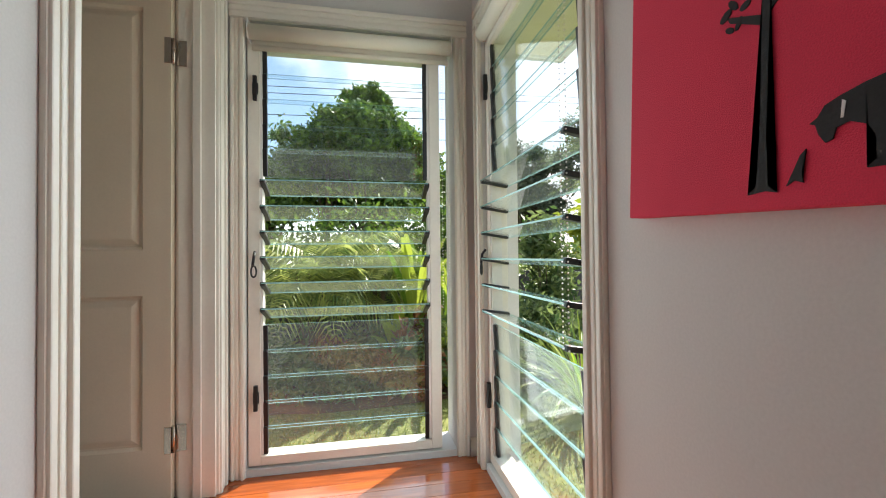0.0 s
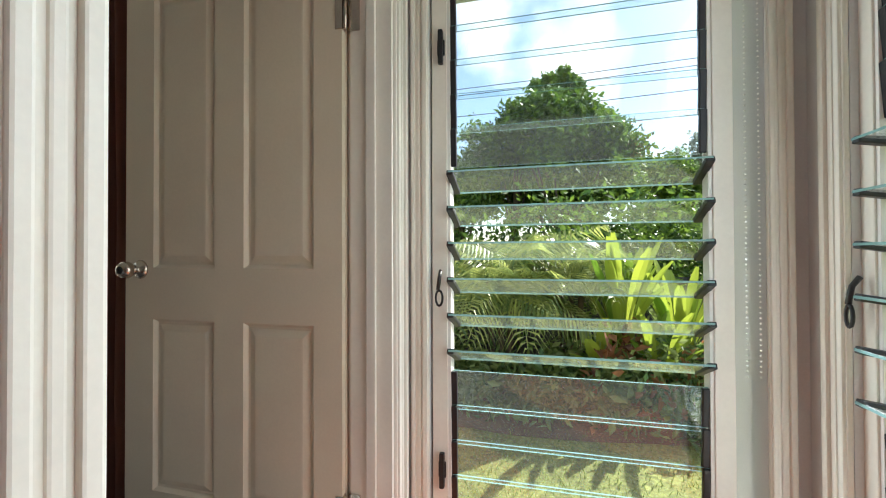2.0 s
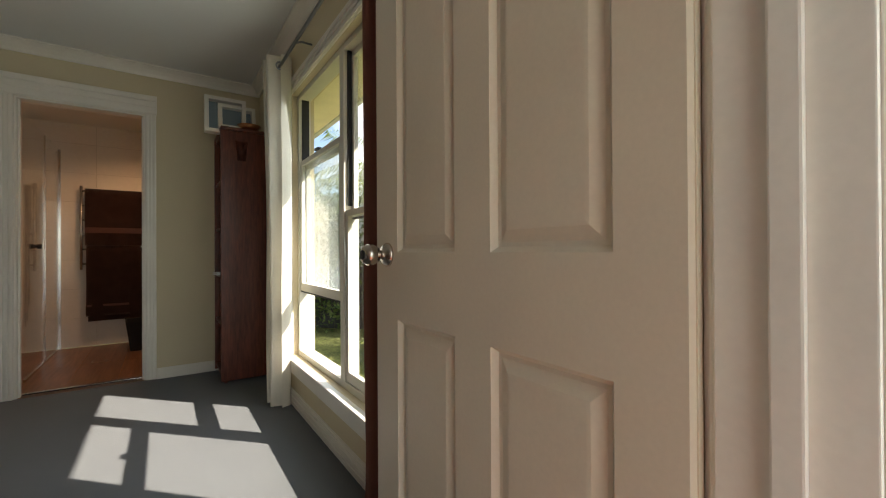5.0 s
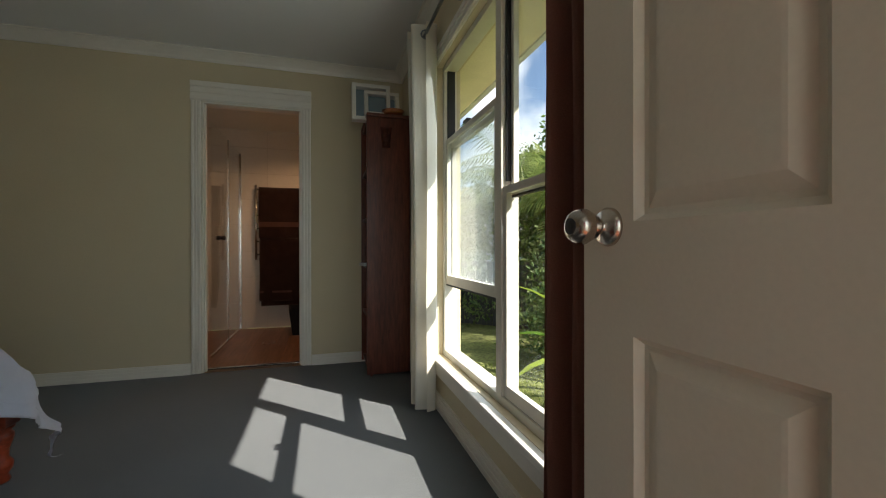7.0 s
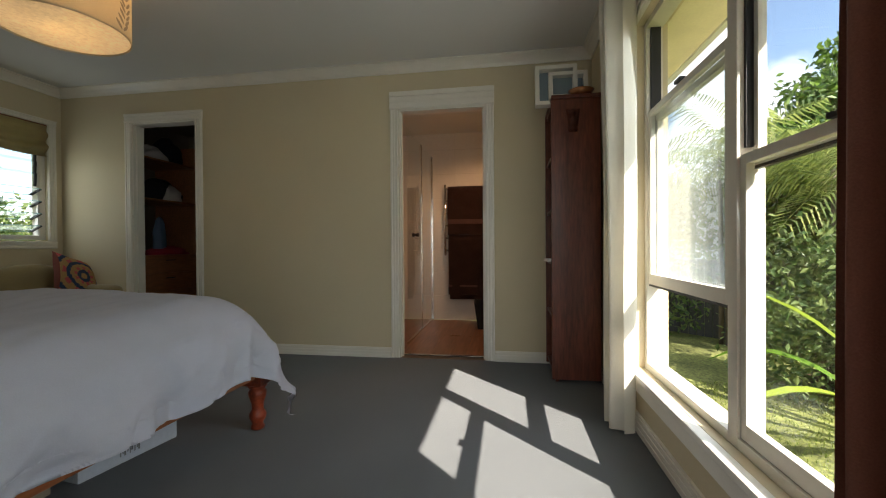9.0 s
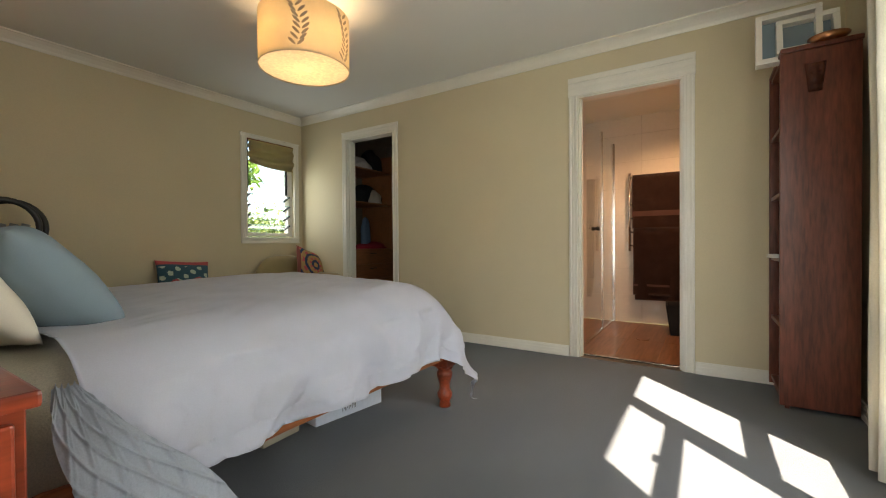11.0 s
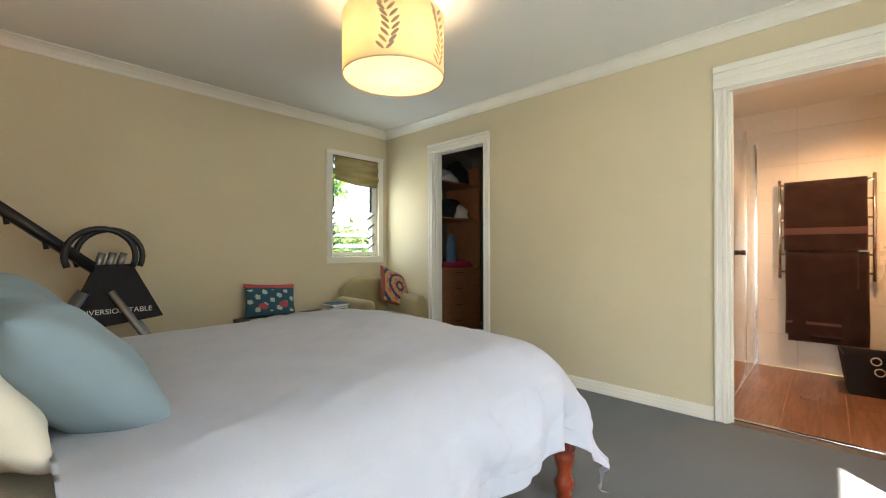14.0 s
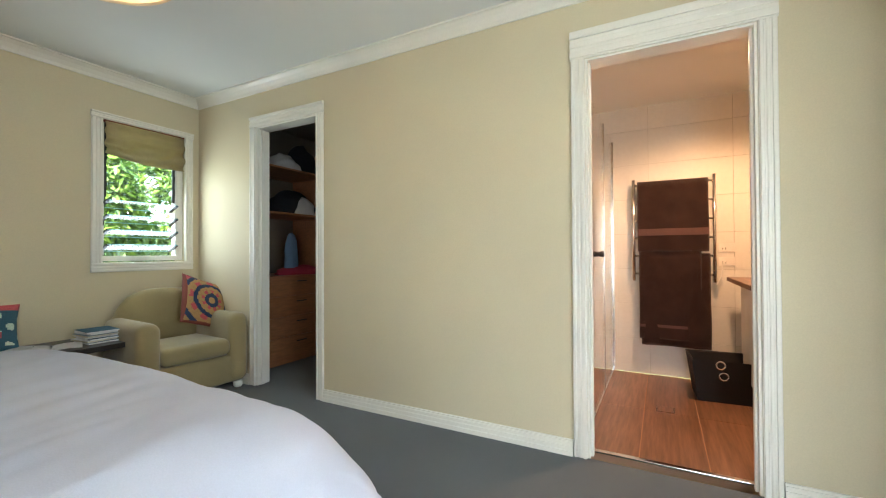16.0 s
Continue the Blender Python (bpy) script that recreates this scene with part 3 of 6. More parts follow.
for x0, x1 in ((BW[0] + 0.03, -2.212), (-2.158, BW[1] - 0.03)):
    bx("window_frame", M_ALU, bwin, x0, x1, 2.16, 2.238, BW[3] - 0.03, BW[3], 0.003)
    bx("window_frame", M_ALU, bwin, x0, x1, 2.16, 2.238, BW[2], BW[2] + 0.035, 0.003)
    bx("seal", M_RUBBER, bwin, x0, x0 + 0.012, 2.18, 2.225, 1.2, BW[3] - 0.03, 0, "black track liner")


def sash(x0, x1, z0, z1, y, label, low=0.05, glass=M_GLASS):
    s = part("sash", box(box(box(box(bmesh.new(), x0, x0 + 0.030, y, y + 0.024, z0, z1, 0.002), x1 - 0.030, x1, y, y + 0.024, z0, z1, 0.002),
                             x0 + 0.030, x1 - 0.030, y, y + 0.024, z0, z0 + low, 0.002), x0 + 0.030, x1 - 0.030, y, y + 0.024, z1 - 0.030, z1, 0.002), M_ALU, bwin, label)
    g = bx("pane", glass, s, x0 + 0.030, x1 - 0.030, y + 0.009, y + 0.013, z0 + low - 0.01, z1 - 0.03)
    g.visible_shadow = False
    bx("sash_lock", M_BLACK, s, (x0 + x1) / 2 - 0.03, (x0 + x1) / 2 + 0.03, y - 0.012, y + 0.012, z1, z1 + 0.014, 0.003)
    bx("seal", M_RUBBER, s, x0 + 0.002, x1 - 0.002, y + 0.002, y + 0.022, z0 - 0.010, z0 - 0.001)
    return s


for x0, x1, lift in ((BW[0] + 0.03, -2.212, 0.385), (-2.158, BW[1] - 0.03, 0.0)):
    sash(x0 + 0.002, x1 - 0.002, 1.145 - lift * 1.11, 1.968 - lift * 1.11, 2.200, "lowered upper sash" if lift else "closed upper sash", 0.030)
    sash(x0 + 0.002, x1 - 0.002, 0.337 + lift, 1.178 + lift, 2.168, "raised lower sash" if lift else "closed lower sash", glass=M_DUSTY if lift else M_GLASS)
bx("window_sill", M_TRIM, bwin, BW[0] - 0.10, BW[1] + 0.10, 2.085, 2.145, BW[2] - 0.03, BW[2] - 0.002, 0.006)
bx("apron", M_TRIM, bwin, BW[0] - 0.085, BW[1] + 0.085, 2.106, 2.124, BW[2] - 0.105, BW[2] - 0.031, 0.003)

# ---- the open bedroom door ----
door = thing("door_1", "cream painted four panel door standing wide open", "door", kind="structure")
DX0, DX1, DY0, DY1 = -1.282, -0.448, 1.925, 1.960
bm = box(bmesh.new(), DX0 + 0.002, DX1 - 0.002, DY0 + 0.013, DY1 - 0.013, 0.014, 2.028)
XS = [DX0, -1.160, -0.908, -0.796, -0.544, DX1]
ZS = [0.012, 0.215, 0.797, 0.972, 1.905, 2.03]
for y0, y1 in ((DY0, DY0 + 0.013), (DY1 - 0.013, DY1)):
    for x0, x1 in ((XS[0], XS[1]), (XS[2], XS[3]), (XS[4], XS[5])):
        box(bm, x0, x1, y0, y1, ZS[0], ZS[5])
    for z0, z1 in ((ZS[0], ZS[1]), (ZS[2], ZS[3]), (ZS[4], ZS[5])):
        for x0, x1 in ((XS[1], XS[2]), (XS[3], XS[4])):
            box(bm, x0, x1, y0, y1, z0, z1)
part("door_leaf", bm, M_DOOR, door)
for x0, x1 in ((XS[1], XS[2]), (XS[3], XS[4])):
    for z0, z1 in ((ZS[1], ZS[2]), (ZS[3], ZS[4])):
        for y, s in ((DY0, 1), (DY1, -1)):
            b = bmesh.new()
            rings = []
            for inset, dep in ((0.0, 0.001), (0.010, 0.0115), (0.018, 0.0125), (0.040, 0.004), (0.046, 0.0035)):
                rings.append([b.verts.new((x, y + s * dep, z)) for x, z in ((x0 + inset, z0 + inset), (x1 - inset, z0 + inset), (x1 - inset, z1 - inset), (x0 + inset, z1 - inset))])
            for p, q in zip(rings, rings[1:]):
                for k in range(4):
                    b.faces.new((p[k], p[(k + 1) % 4], q[(k + 1) % 4], q[k]))
            b.faces.new(rings[-1])
            bmesh.ops.recalc_face_normals(b, faces=b.faces[:])
            part("panel", b, M_DOOR, door)
bm = lathe(bmesh.new(), [(0.032, 0.0), (0.032, 0.004), (0.026, 0.012), (0.013, 0.016), (0.012, 0.030), (0.020, 0.030), (0.0285, 0.048), (0.028, 0.060), (0.022, 0.070), (0.010, 0.073)], 28)
part("door_knob", bm, M_NICKEL, door, "round brushed nickel door knob", m=pose(-1.215, DY0, 0.966, 90, 0, 0))
bm = lathe(bmesh.new(), [(0.013, 0.070), (0.013, 0.0745), (0.003, 0.0745)], 16)
part("keyhole", bm, M_BLACK, door, "dark lock button", m=pose(-1.215, DY0, 0.966, 90, 0, 0))
for z in (0.245, 1.745):
    bm = box(bmesh.new(), -0.470, -0.446, DY0 - 0.003, DY0 + 0.02, z - 0.05, z + 0.05, 0.001)
    tube(bm, [(-0.440, DY0 + 0.004, z - 0.05), (-0.440, DY0 + 0.004, z + 0.05)], 0.006, 10)
    box(bm, -0.436, -0.40, DY0 + 0.018, DY0 + 0.022, z - 0.05, z + 0.05)
    part("hinge", bm, M_NICKEL, door, "brushed metal butt hinge")

# ---- curtains ----
rod = thing("curtain_rod", "dark metal curtain rod above the bedroom window", "curtain rod")
part("rod", tube(bmesh.new(), [(-3.10, 2.03, 2.135), (-1.25, 2.03, 2.135)], 0.009, 10), M_GREYMETAL, rod)
for x in (-3.10, -1.25):
    bm = bmesh.new()
    bmesh.ops.create_uvsphere(bm, u_segments=12, v_segments=8, radius=0.018, matrix=Matrix.Translation((x, 2.03, 2.135)))
    part("finial", bm, M_BLACK, rod, smooth=True)
for x in (-2.55, -1.65):
    part("bracket", tube(bmesh.new(), [(x, 2.03, 2.135), (x, 2.07, 2.15), (x, NY, 2.15)], 0.006, 8), M_GREYMETAL, rod)


def curtain(name, x0, x1, y, folds, deep, material, label, flare=0.0, seed=0.0):
    top = thing(name, label, "curtain")

    def fn(u, v):
        x = x0 + (x1 - x0) * (u + (flare * (1 - v) * (u - 0.5)))
        w = math.sin(u * folds * math.tau) * deep * (0.75 + 0.25 * v)
        w += noise.noise(Vector((u * 5 + seed, v * 2.5, 1))) * 0.02 * (1 - v * 0.6)
        return (x + noise.noise(Vector((u * 3, v * 3, seed))) * 0.008, y + w, 0.012 + v * 2.19)
    bm = grid(bmesh.new(), int(folds * 14), 30, fn)
    part("cloth", bm, material, top, smooth=True)
    for k in range(int(folds * 2)):
        u = (k + 0.5) / (folds * 2)
        xx = x0 + (x1 - x0) * u
        part("eyelet", tube(bmesh.new(), [(xx, y + 0.024 * math.cos(j * math.tau / 14), 2.135 + 0.024 * math.sin(j * math.tau / 14)) for j in range(15)], 0.005, 6), M_GREYMETAL, top, "dark metal eyelet")
    return top


curtain("curtain", -3.08, -2.87, 2.03, 2.5, 0.075, M_CURTAIN, "cream linen eyelet curtain drawn aside, sunlit")
curtain("curtain", -1.57, -1.30, 2.03, 3, 0.05, M_BROWN, "brown curtain bunched beside the open door", 0.35, 4)

# ---- hall floor and canvas ----
hf = struct(bx("floor_hall", M_GAP, None, EX + 0.02, HX1, HSY, HNY, -0.10, -0.006), "polished red-brown timber board floor", "floor")
plank = None
y = HSY
while y < HNY - 0.001:
    w = min(0.083, HNY - y)
    if w < 0.083 or plank is None:
        b = box(bmesh.new(), -0.41, HX1, 0.0008, w - 0.0008, -0.006, 0.0, 0.0008)
        o = part("plank", b, M_BOARD, hf)
        plank = o if w >= 0.083 else plank
    else:
        o = new("plank", plank.data)
        o.parent = hf
    o.matrix_basis = pose(0, y, 0)
    y += 0.083

art = thing("canvas_print", "red canvas print with black tree and animal shapes", "picture", pose(HX1 - 0.001, 0.859, 1.003, 0, 0, -90) @ pose(0, 0, 0, 0, 3.0, 0))
bx("canvas", M_RED, art, 0.0, 0.90, -0.034, 0.0, 0.0, 0.90, 0.003)


def flat(name, pts, material, d=0.0362):
    pts = [(0.24 + (x - 0.175) * 0.44, 0.02 + (z - 0.045) * 0.62) for x, z in pts]
    b = bmesh.new()
    a = [b.verts.new((x, -d, z)) for x, z in pts]
    c = [b.verts.new((x, -0.0342, z)) for x, z in pts]
    b.faces.new(a)
    for k in range(len(pts)):
        b.faces.new((a[k], a[(k + 1) % len(pts)], c[(k + 1) % len(pts)], c[k]))
    bmesh.ops.triangulate(b, faces=b.faces[:])
    bmesh.ops.recalc_face_normals(b, faces=b.faces[:])
    return part(name, b, material, art)


def blob(cx, cz, rx, rz, n=14, turn=0.0):
    out = []
    for k in range(n):
        a = k * math.tau / n
        x, z = rx * math.cos(a), rz * math.sin(a)
        out.append((cx + x * math.cos(turn) - z * math.sin(turn), cz + x * math.sin(turn) + z * math.cos(turn)))
    return out


flat("tree_trunk", [(0.175, 0.045), (0.20, 0.06), (0.207, 0.16), (0.205, 0.45), (0.228, 0.45), (0.226, 0.16), (0.235, 0.06), (0.262, 0.045), (0.225, 0.05)], M_INK)
flat("branch", [(0.207, 0.38), (0.10, 0.42), (0.09, 0.435), (0.21, 0.40)], M_INK, 0.0355)
flat("branch", [(0.226, 0.40), (0.33, 0.47), (0.34, 0.49), (0.224, 0.43)], M_INK, 0.0355)
for cx, cz, rx, rz, tn in ((0.085, 0.44, 0.022, 0.010, 0.4), (0.11, 0.455, 0.02, 0.009, -0.6), (0.13, 0.41, 0.016, 0.008, 0.9), (0.15, 0.44, 0.018, 0.008, 0.2), (0.10, 0.405, 0.016, 0.007, -0.3)):
    flat("printed_leaf", blob(cx, cz, rx, rz, 8, tn), M_INK, 0.0357)
flat("bird_shape", [(0.285, 0.055), (0.300, 0.078), (0.318, 0.108), (0.332, 0.118), (0.328, 0.098), (0.322, 0.072), (0.328, 0.058), (0.305, 0.064)], M_INK)
flat("animal_body", [(0.462, 0.070), (0.480, 0.082), (0.476, 0.120), (0.462, 0.138), (0.425, 0.150), (0.398, 0.144), (0.392, 0.126), (0.376, 0.122), (0.360, 0.138), (0.352, 0.156),
                     (0.338, 0.160), (0.356, 0.168), (0.372, 0.186), (0.405, 0.196), (0.455, 0.206), (0.52, 0.214), (0.62, 0.216), (0.72, 0.206), (0.735, 0.150), (0.72, 0.070), (0.69, 0.070), (0.68, 0.130), (0.62, 0.120), (0.60, 0.070)], M_INK)
flat("collar", [(0.408, 0.158), (0.414, 0.158), (0.418, 0.184), (0.410, 0.188)], M_PAPERWHITE, 0.0368)
flat("hanging_shape", [(0.335, 0.395), (0.365, 0.385), (0.380, 0.402), (0.392, 0.44), (0.378, 0.44), (0.366, 0.412), (0.345, 0.412)], M_INK, 0.0358)
flat("white_shape", [(0.36, 0.40), (0.43, 0.42), (0.47, 0.46), (0.38, 0.47)], M_PAPERWHITE)

# ---- bathroom ----
BX0, BY0, BY1, BC = -5.83, -0.35, 1.95, 2.30
bback = wall_along("wall_bathroom_back", "y", BX0 - 0.1, BX0 - 0.008, BY0, BY1, 0, BC, [], M_GROUT, "white tiled bathroom wall behind the towel rail")
wall_along("wall_bathroom_south", "x", BY0 - 0.1, BY0, BX0 - 0.1, WX - 0.11, 0, BC, [], M_TILE, "white tiled shower wall")
wall_along("wall_bathroom_north", "x", BY1, BY1 + 0.1, BX0 - 0.1, WX - 0.11, 0, BC, [], M_TILE, "white tiled bathroom side wall")
struct(bx("ceiling_bathroom", M_CEIL, None, BX0, WX - 0.11, BY0, BY1, BC, BC + 0.1), "white bathroom ceiling", "ceiling")
bfl = struct(bx("floor_bathroom", M_FGROUT, None, BX0, WX - 0.115, BY0, BY1, -0.1, -0.004), "brown timber look tile bathroom floor", "floor")
tile = None
for i, x in enumerate(np.arange(BX0, WX - 0.12, 0.9)):
    for j in range(-4, 4):
        y0, y1 = max(BY0, 0.832 + j * 0.306), min(BY1, 0.832 + (j + 1) * 0.306)
        x1 = min(float(x) + 0.9, WX - 0.115)
        if y1 - y0 > 0.02:
            bx("tile", M_FTILE, bfl, float(x) + 0.0015, x1 - 0.0015, y0 + 0.0025, y1 - 0.0025, -0.004, 0.0)
for i in range(8):
    z0, z1 = i * 0.30, min(BC, (i + 1) * 0.30)
    for j in range(4):
        y0, y1 = max(BY0, BY0 + j * 0.6), min(BY1, BY0 + (j + 1) * 0.6)
        bx("tile", M_TILE, bback, BX0 - 0.008, BX0, y0 + 0.001, y1 - 0.001, z0 + 0.001, z1 - 0.001, 0.0008)
struct(bx("trim_threshold", M_STEEL, None, WX - 0.115, WX - 0.085, BD[0] + 0.012, BD[1] - 0.012, -0.004, 0.006, 0.002), "metal threshold strip of the bathroom doorway", "threshold")
dr = thing("floor_drain", "square tile insert floor drain", "drain", pose(-4.99, 0.955, 0))
bx("drain_frame", M_NICKEL, dr, -0.055, 0.055, -0.055, 0.055, 0.0, 0.002)
bx("drain_insert", M_FTILE, dr, -0.046, 0.046, -0.046, 0.046, 0.002, 0.0035)

scr = thing("shower_screen", "frameless clear glass shower screen with chrome edge", "shower screen")
g = bx("fixed_pane", M_GLASS, scr, -5.825, -5.21, 0.556, 0.564, 0.02, 2.02)
g2 = bx("door_pane", M_GLASS, scr, -5.20, -4.55, 0.556, 0.564, 0.02, 2.02)
g.visible_shadow = g2.visible_shadow = False
bx("wall_channel", M_STEEL, scr, -5.830, -5.815, 0.548, 0.572, 0.0, 2.02)
bx("bottom_rail", M_STEEL, scr, -5.81, -4.55, 0.553, 0.567, 0.0, 0.02)
bx("edge_strip", M_STEEL, scr, -5.208, -5.202, 0.554, 0.566, 0.02, 2.02)
bm = lathe(bmesh.new(), [(0.02, -0.035), (0.02, -0.008), (0.012, -0.006), (0.012, 0.006), (0.02, 0.008), (0.02, 0.035)], 16)
part("knob", bm, M_BLACK, scr, "small dark square knob", m=pose(-4.90, 0.56, 1.03, 90, 0, 0))
sh = thing("shower_fitting", "chrome hand shower rail in the shower", "shower")
part("rail", tube(bmesh.new(), [(-5.79, 0.10, 0.95), (-5.79, 0.10, 1.65)], 0.009, 10), M_STEEL, sh)
part("hand_shower", tube(bmesh.new(), [(-5.78, 0.10, 1.52), (-5.74, 0.10, 1.62), (-5.68, 0.10, 1.64)], 0.014, 10, 0.03), M_STEEL, sh)
for z in (0.97, 1.63):
    part("bracket", tube(bmesh.new(), [(BX0, 0.10, z), (-5.79, 0.10, z)], 0.012, 10), M_STEEL, sh)

RY0, RY1 = 0.735, 1.315
rail = thing("towel_rail", "chrome ladder towel rail fixed to tiled wall", "towel rail")
for yy in (RY0, RY1):
    part("upright", tube(bmesh.new(), [(-5.77, yy, 0.80), (-5.77, yy, 1.66)], 0.013, 12), M_STEEL, rail)
    for z in (0.84, 1.62):
        part("wall_bracket", tube(bmesh.new(), [(BX0, yy, z), (-5.77, yy, z)], 0.011, 10), M_STEEL, rail)
for z in (0.86, 1.01, 1.16, 1.31, 1.46, 1.61):
    part("rung", tube(bmesh.new(), [(-5.77, RY0, z), (-5.77, RY1, z)], 0.009, 10), M_STEEL, rail)


def towel(name, y0, y1, x, top_z, front_z, bands, label, seed):
    t = thing(name, label, "towel")

    def fn(u, v):
        yy = y0 + (y1 - y0) * u
        s = v * 2 - 1
        if s < 0:
            z, dx = top_z - 0.012 - (-s) * (top_z - front_z - 0.15), -0.02
        else:
            z, dx = top_z - 0.012 - s * (top_z - front_z), 0.024
        if abs(s) < 0.06:
            z, dx = top_z + 0.012 * (1 - abs(s) / 0.06), 0.024 * s / 0.06
        hang = max(0.0, s)
        dx += 0.012 * math.sin(u * 9 + seed) * hang + 0.01 * noise.noise(Vector((u * 4, v * 5, seed))) * hang
        return (x + dx, yy + 0.01 * noise.noise(Vector((v * 4, seed, u))) * hang, z)
    b = grid(bmesh.new(), 26, 60, fn, True, lambda u, v: 1 if any(p < v < q for p, q in bands) else 0)
    bmesh.ops.solidify(b, geom=b.faces[:], thickness=0.009)
    part("cloth", b, [M_TOWEL, M_TOWELBAND], t, smooth=True)
    return t


towel("towel", 0.790, 1.285, -5.77, 1.02, 0.28, (), "dark brown bath towel folded on the lower rungs", 1.0)
towel("towel", 0.775, 1.225, -5.762, 1.045, 0.335, ((0.91, 0.94),), "chocolate brown bath towel with a woven band", 2.3)
towel("towel", 0.765, 1.275, -5.758, 1.625, 1.06, ((0.84, 0.88),), "chocolate brown hand towel over the top rung", 4.1)

bk = thing("storage_basket", "black fabric storage basket with metal eyelet handles on the tiles", "basket", pose(-5.44, 1.30, 0, 0, 0, 4))
bm = bmesh.new()
lo = [bm.verts.new(p) for p in ((-0.14, -0.15, 0), (0.14, -0.15, 0), (0.14, 0.17, 0), (-0.14, 0.17, 0))]
hi = [bm.verts.new(p) for p in ((-0.17, -0.19, 0.29), (0.17, -0.19, 0.29), (0.17, 0.21, 0.29), (-0.17, 0.21, 0.29))]
inn = [bm.verts.new(p) for p in ((-0.155, -0.175, 0.285), (0.155, -0.175, 0.285), (0.155, 0.195, 0.285), (-0.155, 0.195, 0.285))]
flo = [bm.verts.new(p) for p in ((-0.13, -0.14, 0.03), (0.13, -0.14, 0.03), (0.13, 0.16, 0.03), (-0.13, 0.16, 0.03))]
bm.faces.new(lo[::-1]), bm.faces.new(flo)
for p, q in ((lo, hi), (hi, inn), (inn, flo)):
    for k in range(4):
        bm.faces.new((p[k], p[(k + 1) % 4], q[(k + 1) % 4], q[k]))
bmesh.ops.recalc_face_normals(bm, faces=bm.faces[:])
part("body", bm, M_BASKET, bk)
for yy, zz, xx in ((0.0, 0.185, 0.158), (-0.02, 0.262, 0.168)):
    b = tube(bmesh.new(), [(xx, yy + 0.026 * math.cos(k * math.tau / 18), zz + 0.026 * math.sin(k * math.tau / 18)) for k in range(19)], 0.007, 8)
    part("eyelet", b, M_STEEL, bk, "chrome eyelet")
for z, yy in ((0.965, 1.40), (1.075, 1.40)):
    s = thing("power_socket", "white power socket plate on tiled wall", "socket", pose(BX0, yy, z))
    bx("plate", M_PLATE, s, 0.0, 0.008, -0.055, 0.055, -0.035, 0.035, 0.003)
    bx("rocker", M_PLATE, s, 0.008, 0.012, 0.015, 0.035, 0.0, 0.022, 0.001)
    for dy in (-0.03, -0.01):
        bx("slot", M_BLACK, s, 0.008, 0.0086, dy, dy + 0.004, -0.015, 0.0)
cb = thing("heater_cable", "white flex hanging from the socket", "cable")
part("flex", tube(bmesh.new(), [(-5.815, 1.37, 0.96), (-5.80, 1.36, 0.85), (-5.80, 1.33, 0.78), (-5.79, 1.30, 0.80), (-5.78, 1.315, 0.84)], 0.004, 6), M_PLATE, cb)
van = thing("vanity_unit", "white bathroom vanity with timber edged shelf", "vanity", pose(-5.22, 1.68, 0))
bx("cabinet_body", M_PLATE, van, -0.45, 0.45, -0.20, 0.26, 0.12, 0.82, 0.004)
bx("benchtop", M_FTILE, van, -0.47, 0.47, -0.30, 0.26, 0.82, 0.85, 0.004, "brown timber top")
bx("door_front", M_PLATE, van, -0.44, -0.01, -0.216, -0.201, 0.14, 0.80, 0.003)
bx("door_front", M_PLATE, van, 0.01, 0.44, -0.216, -0.201, 0.14, 0.80, 0.003)
bx("plinth", M_DESK, van, -0.42, 0.42, -0.15, 0.24, 0.0, 0.12)
bx("splash_mirror", M_STEEL, van, -0.44, 0.44, 0.25, 0.262, 1.0, 1.75)

# ---- closet ----
CX0, CY0, CY1 = -5.75, -2.76, -0.55
# walls and ceiling wear the darkened colour that stands for closet shade
wall_along("wall_closet_back", "y", CX0 - 0.1, CX0, CY0, CY1, 0, CEIL, [], M_CLOSET_DIM, "closet back wall, dimness put into its colour")
wall_along("wall_closet_south", "x", CY0 - 0.1, CY0, CX0 - 0.1, WX, 0, CEIL, [], M_CLOSET_DIM, "closet end wall, dimness put into its colour")
wall_along("wall_closet_north", "x", CY1, CY1 + 0.1, CX0 - 0.1, WX - 0.11, 0, CEIL, [], M_CLOSET_DIM, "closet side wall, dimness put into its colour")
struct(bx("ceiling_closet", M_CLOSET_DIM, None, CX0, WX - 0.11, CY0, CY1, CEIL, CEIL + 0.1), "closet ceiling", "ceiling")
struct(bx("floor_closet", M_CARPET, None, CX0, WX, CY0, CY1, -0.1, -0.002), "charcoal grey carpet closet floor", "floor")
cu = thing("drawer_unit", "honey veneer chest of drawers built into the closet", "drawers", pose(-4.80, -2.20, 0))
bx("body", M_DRAWER, cu, -0.42, 0.42, -0.55, 0.0, 0.06, 0.84, 0.003)
bx("plinth", M_DRAWER, cu, -0.42, 0.42, -0.50, -0.02, 0.0, 0.06)
for i in range(4):
    d = bx("drawer_front", M_DRAWER, cu, -0.41, 0.41, 0.001, 0.019, 0.075 + i * 0.192, 0.258 + i * 0.192, 0.003)
    bx("handle", M_BLACK, d, -0.06, 0.06, 0.019, 0.030, 0.200 + i * 0.192, 0.210 + i * 0.192, 0.003)
bx("side_panel", M_DRAWER, cu, -0.42, -0.402, -0.55, 0.0, 0.84, 2.1)
bx("side_panel", M_DRAWER, cu, 0.402, 0.42, -0.55, -0.02, 0.84, 2.1)
for z in (1.42, 1.85):
    bx("shelf", M_DRAWER, cu, -0.402, 0.402, -0.55, 0.0, z, z + 0.018, 0.002)


